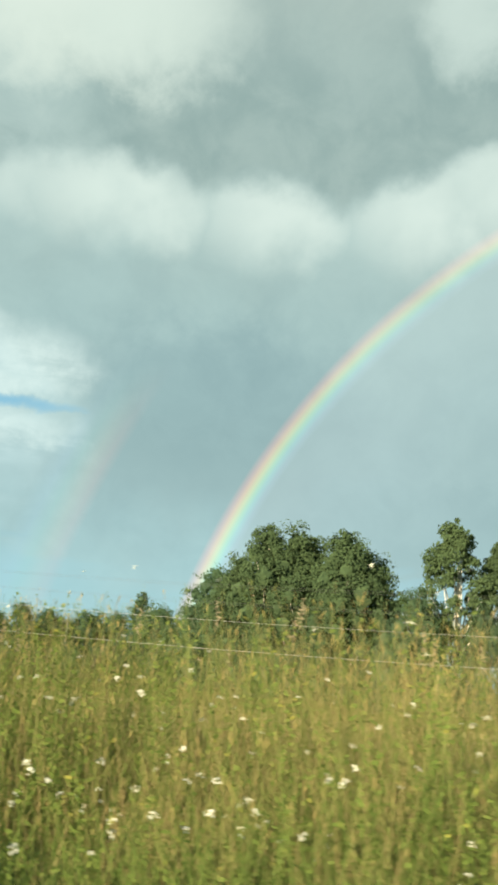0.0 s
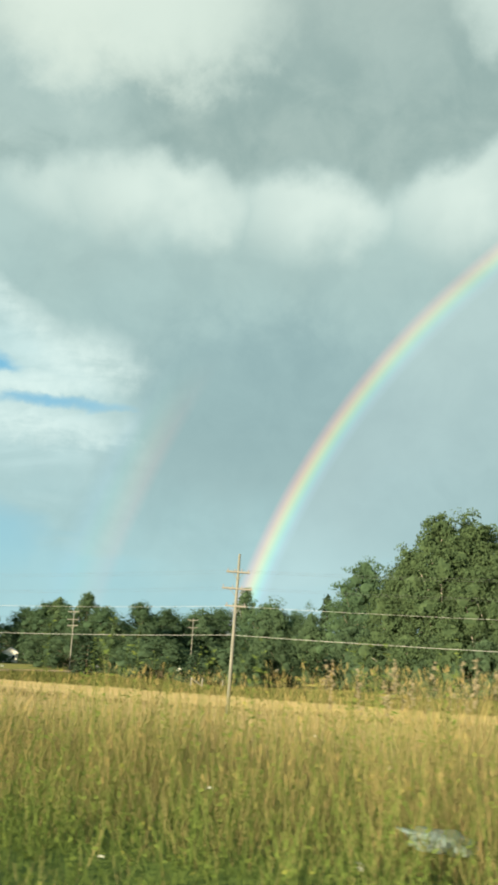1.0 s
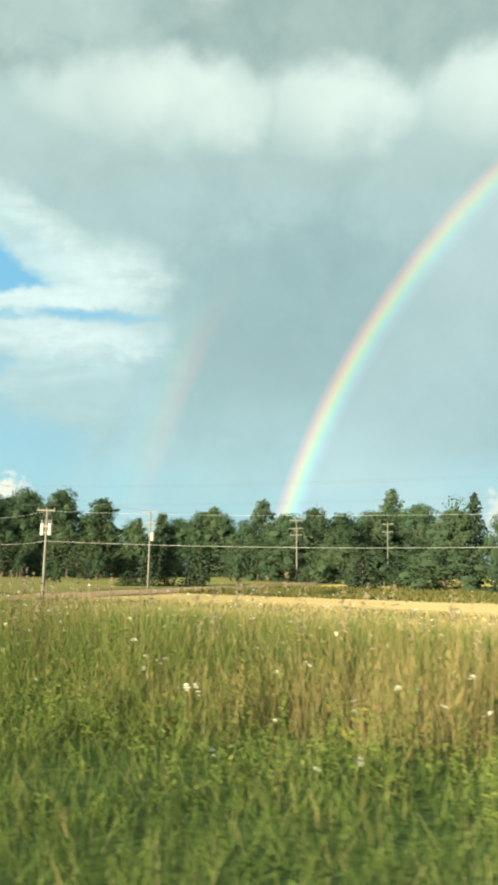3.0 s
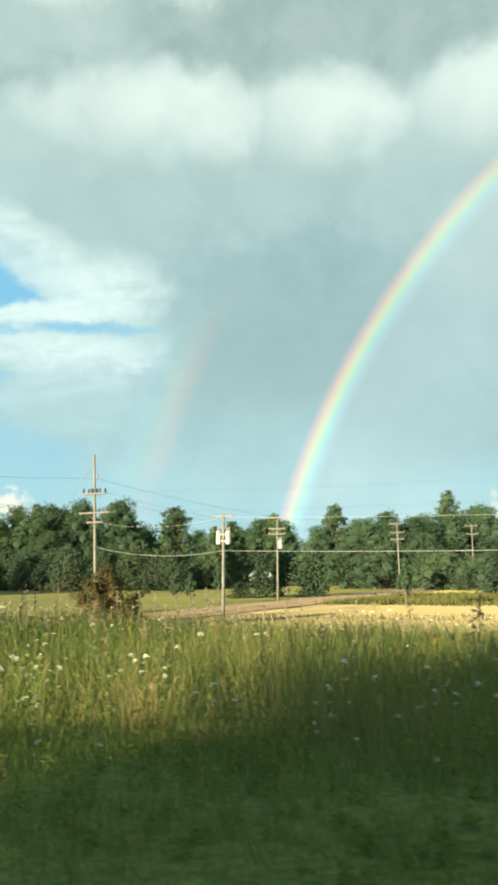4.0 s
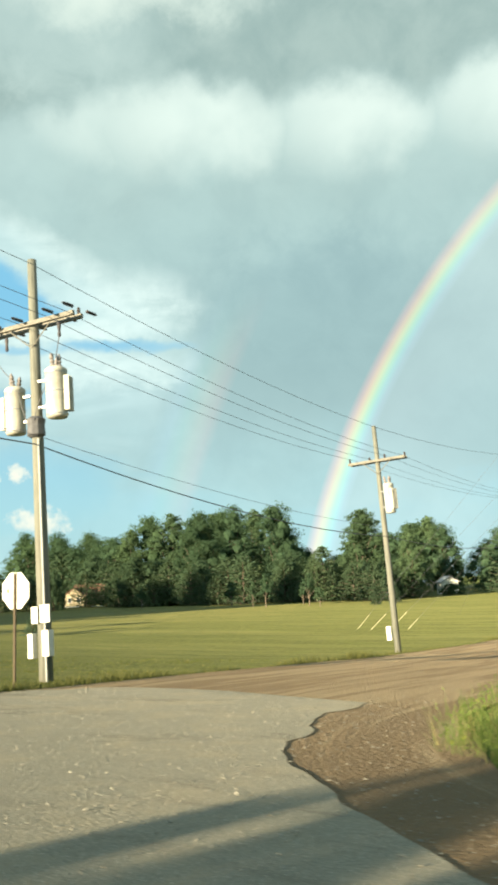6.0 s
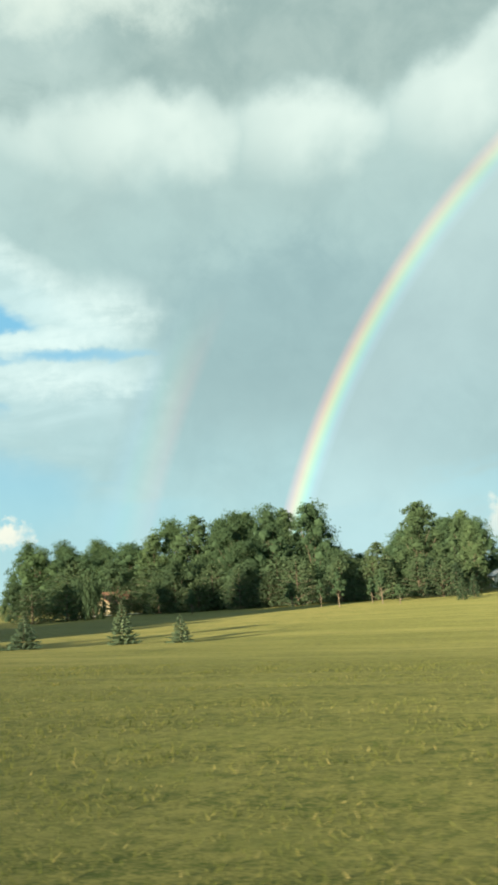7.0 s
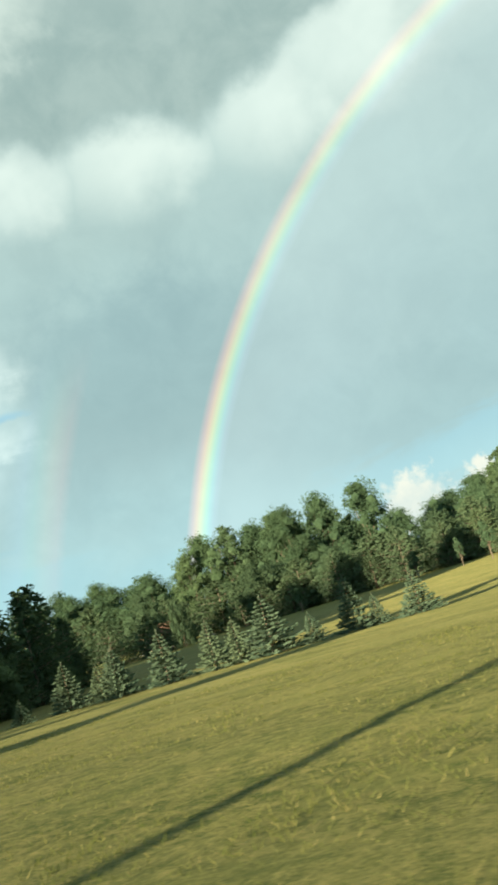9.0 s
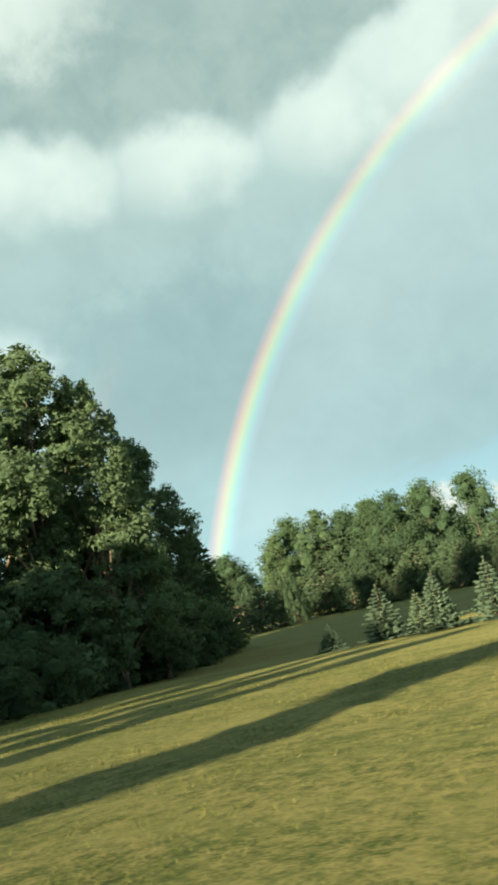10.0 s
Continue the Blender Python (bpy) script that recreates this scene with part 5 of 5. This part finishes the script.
# anchored guy wires of the junction pole, with pale guards
for bx, by, reach, zt in ((-128.8, 63.4, 1.55, 12.6), (-127.4, 62.6, 1.8, 10.0), (-126.0, 62.8, 2.05, 8.4), (-124.7, 63.2, 1.25, 7.6)):
    g = thing("guy_wire", Matrix(), "taut guy wire with a pale yellow plastic guard", "guy wire", "guy wires on the lawn")
    a, b = Vector((bx, by, lz(bx, by) - 0.05)), Vector((-115.1, 60.6, zt))
    bm = bmesh.new()
    tube(bm, [a, b], [0.007, 0.007], 5)
    part("strand", bm, "wire", g)
    bm = bmesh.new()
    d_ = (b - a).normalized()
    tube(bm, [a + d_ * 0.05, a + d_ * (0.1 + reach)], [0.022, 0.022], 8)
    part("guard", bm, "guard", g, "pale yellow plastic guard")

s = thing("utility_pedestal", pose(-97.5, 13.0, lz(-97.5, 13.0) + 0.02), "pale grey utility pedestal with a thin white marker rod", "utility box")
bm = bmesh.new()
box(bm, (0.34, 0.26, 0.62), pose(0, 0, 0.30), 0.03)
part("cabinet", bm, "pedestal", s)
bm = bmesh.new()
tube(bm, [(0.0, 0.16, 0.0), (0.0, 0.16, 1.25)], [0.015, 0.012], 6)
part("marker_rod", bm, "white", s)


def litter(x, y, size, seed, label):
    bm = bmesh.new()
    bmesh.ops.create_icosphere(bm, subdivisions=3, radius=1.0)
    for v in bm.verts:
        k = 1 + 0.45 * noise.noise(v.co * 2.2 + Vector((seed, 0, 0))) + 0.40 * noise.noise(v.co * 5.5 + Vector((0, seed, 0)))
        v.co = Vector((v.co.x * size[0], v.co.y * size[1], v.co.z * size[2])) * k
    ob = part("litter_bag", bm, "plastic", None, "", True)
    ob.matrix_basis = pose(x, y, lz(x, y) + size[2] + 0.24, 12, 8, 30)
    tagged(ob, label, "litter", "litter in the grass")


litter(-81.15, 6.2, (0.12, 0.06, 0.045), 1.0, "crumpled pale plastic bag lying in tall grass")
litter(-17.1, 8.1, (0.30, 0.13, 0.09), 4.0, "crumpled pale blue plastic bag lying in the grass")
s = thing("survey_stake", pose(-162.95, 5.8, lz(-163, 5.8)), "thin wooden survey stake with an orange top", "stake")
bm = bmesh.new()
box(bm, (0.015, 0.014, 0.62), pose(-0.10, 0, 0.27, 0, -20, 0), 0.003)
part("shaft", bm, "sign_post", s)
bm = bmesh.new()
box(bm, (0.026, 0.015, 0.05), pose(-0.20, 0, 0.54, 0, -20, 0), 0.004)
part("tape", bm, "orange", s, "orange tape")


# ---------------------------------------------------------------- grasses, weeds and flowers
def blades(x, y, h, w_, lean, rng):
    n = len(x)
    z = land(x, y) - 0.02
    a = rng.uniform(0, 2 * np.pi, n)
    u = np.stack([np.cos(a), np.sin(a), np.zeros(n)], 1) * (w_ / 2)[:, None]
    p = np.stack([x, y, z], 1)
    t = p + np.stack([rng.normal(0, 1, n) * lean * h, rng.normal(0, 1, n) * lean * h, h], 1)
    return np.stack([p - u, p + u, t + u * 0.25, t - u * 0.25], 1)


def stuff(name, arr, mat, label, category):
    tagged(new(name, quads_mesh(name, arr, mat)), label, category, kind="stuff")


def belt_height(x):
    return np.interp(x, [-101.5, -99.5, -96.5, -80, -70, -60, -50, -44, -38, -28, -19, -10, -2, 14], [.40, .70, 1.05, 1.05, 1.05, 1.2, 1.0, .85, .85, 1.05, 1.65, 2.0, 2.15, 2.15])


def belt_green(x):
    return np.interp(x, [-104, -101.5, -98, -84, -60, -50, -44, -28, -19, -10, -4, 14], [.95, .70, .64, .66, .62, .70, .40, .26, .20, .27, .45, .56])


def patch(x, y, scale, seed):
    """Smooth random field for clumps."""
    rng = np.random.default_rng(seed)
    s = np.zeros_like(x)
    for k in range(7):
        a, f, p = rng.uniform(0, 6.28), scale * rng.uniform(0.5, 2.2), rng.uniform(0, 6.28)
        s += np.sin((x * np.cos(a) + y * np.sin(a)) * f + p)
    return s / 7 ** 0.5


def on_road(x, y):
    return x < corner_edge(y) - 0.10 + 0.22 * patch(x, y, 1.6, 61)


def grow():
    rng = np.random.default_rng(17)
    green, dry, tips, leaf = [], [], [], []
    for n, y0, y1, x0, x1 in ((250000, 2.5, 10.0, -106, 14), (110000, 10.0, 17.0, -106, 14), (50000, 18.0, 42.0, -105, -56)):
        x, y = rng.uniform(x0, x1, n), rng.uniform(y0, y1, n)
        edge = np.interp(x, [-99, -95, -80, -66, -60], [4.4, 4.0, 3.7, 3.5, 2.5])
        ok = ~on_road(x, y) & (y > edge + 0.25 * patch(x, y, 1.1, 7)) & (rng.uniform(0, 1, n) < 0.74 + 0.3 * patch(x, y, 1.3, 5) + 0.28 * patch(x, y, 4.5, 71))
        x, y = x[ok], y[ok]
        near = np.interp(x, [-8, 2], [0.0, 2.0])
        k = np.clip((y - 5.5 + near) / 4.5, 0, 1)
        k = k * k * (3 - 2 * k)
        H = belt_height(x) * (1 + 0.22 * patch(x, y, 0.9, 9))
        bump = np.exp(-((x + 93.5) / 4.0) ** 2) * np.clip((y - 11.5) / 2.5, 0, 1)
        H = H * (1 + 0.5 * bump)
        tuft = np.clip(1.0 + 0.30 * patch(x, y, 4.5, 71) * np.clip(k + 0.25, 0, 1), 0.45, 1.35)
        out = np.clip((y - np.where(x < -58, 34, 16)) / 4, 0, 1)
        h = (0.25 + (np.maximum(H, 0.25) - 0.25) * k) * (1 - 0.75 * out) * rng.uniform(0.45, 1.12, len(x)) * tuft
        h = np.minimum(h, belt_height(x) * (1.12 + 0.25 * bump))
        base = np.where(x < -84, 0.34, 0.0) * np.clip((-84 - x) / 6, 0, 1)
        h = np.maximum(h, base * rng.uniform(0.5, 1.1, len(x)))
        g = belt_green(x) + 0.34 * patch(x, y, 0.6, 13)
        g = g - 0.3 * bump
        g = np.where(k < 0.35, np.maximum(g, 0.93), g)
        is_green = rng.uniform(0, 1, len(x)) < g
        wd = np.where(is_green, rng.uniform(0.005, 0.012, len(x)), rng.uniform(0.004, 0.008, len(x))) * (1 + y * 0.03)
        b = blades(x, y, h, wd, np.where(is_green, 0.38, 0.20), rng)
        green.append(b[is_green]), dry.append(b[~is_green])
        # seed heads on dry stalks
        d = b[~is_green & (h > 0.45) & (rng.uniform(0, 1, len(x)) < 0.4)]
        c = d[:, 2:].mean(1)
        m = len(c)
        a = rng.uniform(0, 6.28, m)
        u = np.stack([np.cos(a), np.sin(a), np.zeros(m)], 1) * (0.0035 + 0.0003 * c[:, 1:2])
        v = np.stack([rng.normal(0, .3, m), rng.normal(0, .3, m), np.ones(m)], 1) * rng.uniform(0.03, 0.075, (m, 1))
        tips.append(np.stack([c - v, c + u, c + v, c - u], 1))
        # broad leaves on green stalks
        for q in range(2):
            s = is_green & (h > 0.3) & (rng.uniform(0, 1, len(x)) < 0.5)
            bb = b[s]
            f = rng.uniform(0.3, 1.0, (len(bb), 1))
            c = bb[:, :2].mean(1) * (1 - f) + bb[:, 2:].mean(1) * f
            m = len(c)
            u = unit(rng.normal(size=(m, 3)) + np.array([0, 0, 0.2])) * rng.uniform(0.03, 0.075, (m, 1))
            v = unit(np.cross(u, rng.normal(size=(m, 3)))) * rng.uniform(0.006, 0.017, (m, 1))
            leaf.append(np.stack([c, c + u * 0.5 + v, c + u, c + u * 0.5 - v], 1))
    # bushy weeds: leafy stems, the tallest by the first stretch of road
    for n, x0, x1, y0, y1, hi, per in ((620, -8, 12, 5.5, 11, 2.25, 46), (160, -36, -22, 7, 11, 1.0, 40), (240, -22, -5, 8, 12, 1.9, 34), (1000, -98, -50, 6.5, 17, 0.85, 24), (260, -50, -28, 5, 10, 0.4, 20), (1500, -98, -50, 4.2, 9, 0.34, 22), (700, -50, 8, 3.0, 7, 0.26, 20), (900, -104, -86, 4.2, 7.5, 0.5, 22)):
        x, y = rng.uniform(x0, x1, n), rng.uniform(y0, y1, n)
        s = ~on_road(x - 0.4, y) & (patch(x, y, 0.9, 51) > -0.7)
        x, y = x[s], y[s]
        h = hi * rng.uniform(0.6, 1.15, len(x)) * np.clip((y - 1.5) / 7.0, 0.45, 1)
        b = blades(x, y, h, 0.012 * np.ones(len(x)), 0.10 * np.ones(len(x)), rng)
        green.append(b)
        q = np.repeat(np.arange(len(x)), per)
        f = rng.uniform(0.12, 1.04, (len(q), 1))
        c = b[q, :2].mean(1) * (1 - f) + b[q, 2:].mean(1) * f
        m = len(c)
        a = rng.uniform(0, 6.28, m)
        u = np.stack([np.cos(a), np.sin(a), rng.normal(0.25, 0.45, m)], 1) * (rng.uniform(0.035, 0.085, (m, 1)) * (0.7 + 0.25 * hi) * (1.15 - 0.55 * f))
        v = unit(np.cross(u, rng.normal(size=(m, 3)))) * rng.uniform(0.008, 0.018, (m, 1))
        c = c + u * rng.uniform(0.0, 0.7, (m, 1))
        leaf.append(np.stack([c, c + u * 0.5 + v, c + u, c + u * 0.5 - v], 1))
    # feathery brown plumes above the tall grass
    plume = []
    for n, x0, x1, y0, y1, lo, hi in ((200, -19, -4, 9.0, 13, 1.75, 2.25), (330, -82, -52, 8.5, 15, 0.95, 1.60), (40, -4, 10, 8.5, 11, 2.0, 2.5)):
        x, y = rng.uniform(x0, x1, n), rng.uniform(y0, y1, n)
        s = patch(x, y, 1.2, 81) > -0.3
        x, y = x[s], y[s]
        fall = np.interp(x, [-56, -30, -19, -14, -8, 10], [1.0, 0.8, 0.80, 0.92, 1.0, 1.0])
        b = blades(x, y, rng.uniform(lo, hi, len(x)) * fall, 0.010 * np.ones(len(x)), 0.06 * np.ones(len(x)), rng)
        dry.append(b)
        q = np.repeat(np.arange(len(x)), 26)
        f = rng.uniform(0.0, 1.0, (len(q), 1))
        c = b[q, 2:].mean(1) + np.array([0, 0, 0.16]) - f * np.array([0, 0, 0.34])
        u = unit(rng.normal(size=(len(q), 3)) + np.array([0, 0, 0.6])) * rng.uniform(0.02, 0.06, (len(q), 1)) * (0.35 + 1.2 * f * (1.25 - f))
        v = unit(np.cross(u, rng.normal(size=(len(q), 3)))) * 0.012
        c = c + u * np.array([1.0, 1.0, 0.3]) * 0.8
        plume.append(np.stack([c - u, c + v, c + u, c - v], 1))
    stuff("plume_heads", np.concatenate(plume), "plume", "brown feathery seed plumes above the tall grass", "grass")
    stuff("green_grass", np.concatenate(green), "grass", "green roadside grass and weed stems on the bank", "grass")
    stuff("dry_grass", np.concatenate(dry), "dry_grass", "tall dry golden grass along the field edge", "grass")
    stuff("seed_heads", np.concatenate(tips), "dry_grass", "golden seed heads on the dry grass", "grass")
    stuff("weed_leaves", np.concatenate(leaf), "weed", "yellow-green leaves of tall roadside weeds", "weeds")
    # stubble of the hay field
    n = 60000
    x, y = rng.uniform(-105, 14, n), 16 + 75 * rng.uniform(0, 1, n) ** 1.5
    ok = ~on_road(x, y)
    x, y = x[ok], y[ok]
    strip_ = np.exp(-((y - 64 - 2 * patch(x, y, 0.1, 3)) / 5.0) ** 2)
    dark = rng.uniform(0, 1, len(x)) < strip_ * 0.8
    h = (0.035 + 0.30 * strip_ * dark) * rng.uniform(0.4, 1.3, len(x))
    b = blades(x, y, h, 0.014 + 0.0008 * y, 0.25 * np.ones(len(x)), rng)
    stuff("hay_stubble", b[~dark], "stubble", "pale golden stubble of the cut hay field", "stubble")
    stuff("field_weeds", b[dark], "russet", "brown weeds left standing across the hay field", "weeds")
    # rough grass before the tree line
    n = 26000
    x, y = rng.uniform(-106, 10, n), rng.uniform(86, 118, n)
    h = rng.uniform(0.2, 0.7, n) * (0.8 + 0.3 * patch(x, y, 0.3, 21))
    stuff("rough_grass", blades(x, y, h, 0.16 * np.ones(n), 0.25 * np.ones(n), rng), "rough", "rough grass before the tree line", "grass")
    # lawn
    n = 220000
    x = rng.uniform(-215, -116, n)
    y = 3.6 + 26 * rng.uniform(0, 1, n) ** 1.9
    ok = (x < np.interp(y, [2, 5, 9, 14, 300], [-121.5, -118.0, -116.0, -115.0, -113.5])) & (patch(x, y, 5.0, 35) + rng.normal(0, 0.5, n) > -0.2)
    x, y = x[ok], y[ok]
    h = 0.040 * rng.uniform(0.5, 1.5, len(x)) * (1 + 0.3 * patch(x, y, 1.4, 33)) + 0.012
    stuff("lawn_grass", blades(x, y, h, 0.007 + 0.0007 * y, 0.75 * np.ones(len(x)), rng), "short_grass", "short dry lawn grass in tufts", "grass")
    # unmown fringe where the lawn meets the side road
    n = 9000
    y = 11 + 70 * rng.uniform(0, 1, n) ** 1.6
    x = np.interp(y, [2, 5, 9, 14, 300], [-121.0, -117.6, -115.6, -114.6, -113.2]) - 0.25 + rng.normal(0, 0.22, n) + 0.25 * patch(y, y, 0.7, 91)
    h = rng.uniform(0.06, 0.24, n) * np.clip(1 + 0.5 * patch(x, y, 1.0, 93), 0.2, 2)
    stuff("road_fringe", blades(x, y, h, 0.012 + 0.0006 * y, 0.35 * np.ones(n), rng), "rough", "uneven grass fringe along the side road", "grass")
    # loose stones on the corner
    n = 22000
    x, y = rng.uniform(-121, -94, n), 2.2 + 12 * rng.uniform(0, 1, n) ** 1.4
    ok = (x < corner_edge(y) - 0.4) & (x > np.interp(y, [2, 5, 9, 14], [-120.5, -117.2, -115.2, -114.4]))
    x, y = x[ok], y[ok]
    m = len(x)
    s = 0.005 + 0.011 * rng.uniform(0, 1, m) ** 3
    left = np.interp(y, [2, 5, 9, 12.7, 14.1], [-120.0, -117.0, -115.3, -114.6, -113.2])
    right = np.interp(y, [2, 4.8, 5.9, 6.7, 8, 10.5, 12.9, 14.1], [-101.0, -103.5, -104.65, -105.4, -106.2, -107.1, -107.4, -110.4])
    f = np.clip((x - left) / (right - left), 0, 1.2)
    z = land(x, y) + np.where(f <= 1, 0.095 + 0.02 * np.sin(np.pi * np.minimum(f, 1)), 0.085) + 0.3 * s
    ax = [np.stack([rng.normal(0, .25, m), rng.normal(0, .25, m), rng.normal(0, .2, m)], 1) for _ in range(6)]
    c = np.stack([x, y, z], 1)
    d = np.array([(1, 0, 0), (0, 1, 0), (-1, 0, 0), (0, -1, 0), (0, 0, .5), (0, 0, -.5)])
    v = [c + (d[k] + ax[k]) * s[:, None] for k in range(6)]
    tri = np.concatenate([np.stack([v[p], v[q], v[r]], 1) for p, q, r in ((0, 1, 4), (1, 2, 4), (2, 3, 4), (3, 0, 4), (1, 0, 5), (2, 1, 5), (3, 2, 5), (0, 3, 5))])
    tagged(new("loose_stones", quads_mesh("loose_stones", tri, "stone", 3)), "pale loose stones on the dirt corner", "gravel", kind="stuff")


def umbel(rng, c, size, n=9):
    """A flat flower head of small florets."""
    a = rng.uniform(0, 6.28, n)
    r = size * np.sqrt(rng.uniform(0, 1, n))
    p = np.array(c) + np.stack([r * np.cos(a), r * np.sin(a), -0.9 * r * r / size + rng.normal(0, 0.004, n)], 1)
    u = unit(np.stack([np.cos(a), np.sin(a), rng.normal(0, .25, n)], 1)) * size * 0.42
    v = unit(np.cross(u, np.array([0, 0, 1.0]))) * size * 0.36
    v[:, 2] += rng.normal(0, 0.3, n) * size * 0.3
    q = np.stack([p - u, p - v, p + u, p + v], 1) - np.array(c)
    tilt = np.array((Matrix.Rotation(rng.normal() * 0.5, 3, 'X') @ Matrix.Rotation(rng.normal() * 0.5, 3, 'Y')))
    return q @ tilt.T + np.array(c)


def wildflowers():
    rng = np.random.default_rng(29)
    heads, gold = [], []
    spots = []
    for n, x0, x1, y0, y1 in ((330, -9, 8, 4.2, 8.5), (90, -48, -10, 5, 12), (1250, -84, -50, 5.5, 22), (1100, -99, -80, 5.5, 24), (160, -104, -90, 5.0, 14)):
        x, y = rng.uniform(x0, x1, n), rng.uniform(y0, y1, n)
        keep = ~on_road(x - 0.5, y) & (patch(x, y, 0.6, 41) > -0.5)
        spots += list(zip(x[keep], y[keep]))
    for x, y in spots:
        k = min(1, max(0, (y - 5.5 + (2 if x > -5 else 0)) / 4.5))
        h = 0.30 + (float(belt_height(x)) - 0.25) * k * rng.uniform(0.5, 1.36)
        heads.append(umbel(rng, (x, y, lz(x, y) + h), rng.uniform(0.013, 0.033), 12))
    stuff("white_wildflowers", np.concatenate(heads), "flower", "white flat-topped wildflowers scattered among the weeds", "flowers")
    for n, x0, x1, y0, y1 in ((50, -104, -96, 7, 13), (40, -104, -70, 10, 16)):
        for x, y in zip(rng.uniform(x0, x1, n), rng.uniform(y0, y1, n)):
            if not bool(on_road(np.array([x - 0.5]), np.array([y]))[0]):
                k = min(1, max(0, (y - 5.5 + (2 if x > -5 else 0)) / 4.5))
                gold.append(umbel(rng, (x, y, lz(x, y) + 0.22 + (float(belt_height(x)) - 0.2) * k * rng.uniform(0.7, 1.05)), 0.05))
    stuff("yellow_wildflowers", np.concatenate(gold), "yellow_flower", "small yellow wildflowers in the grass", "flowers")
    # the nearest ones as plants of their own
    plants = None
    rows = [(rng.uniform(-90, -60), rng.uniform(5.6, 9.5)) for _ in range(70)] + [(rng.uniform(-6, 1), rng.uniform(5.2, 7.2)) for _ in range(12)] + [(rng.uniform(-102, -88), rng.uniform(6.4, 9.5)) for _ in range(24)]
    for x, y in rows:
        if bool(on_road(np.array([x - 0.8]), np.array([y]))[0]):
            continue
        sc = rng.uniform(0.7, 1.2)
        m = pose(x, y, lz(x, y), rng.uniform(-6, 6), rng.uniform(-6, 6), rng.uniform(0, 360)) @ Matrix.Diagonal((sc, sc, sc, 1))
        if plants is None:
            plants = thing("wild_carrot", Matrix(), "wild carrot plant with white flat flower heads", "flower", "wild carrot plants")
            tips = [((0.02, 0, 0.78), 0.032), ((0.22, 0.08, 0.64), 0.026), ((-0.2, 0.14, 0.56), 0.022), ((0.10, -0.2, 0.68), 0.020)]
            for c, s in tips:
                bm = bmesh.new()
                tube(bm, [(0, 0, 0.0), (c[0] * 0.3, c[1] * 0.3, c[2] * 0.55), (c[0], c[1], c[2] - 0.005)], [0.006, 0.005, 0.003], 5)
                part("stem", bm, "grass", plants)
                ob = new("flower_head", quads_mesh("flower_head", umbel(rng, c, s, 16), "flower"))
                ob.parent = plants
            plants.matrix_basis = m
        else:
            s0 = plants.scale
            copy_thing(plants, m @ Matrix.Diagonal((1 / s0[0], 1 / s0[1], 1 / s0[2], 1)))


grow()
wildflowers()
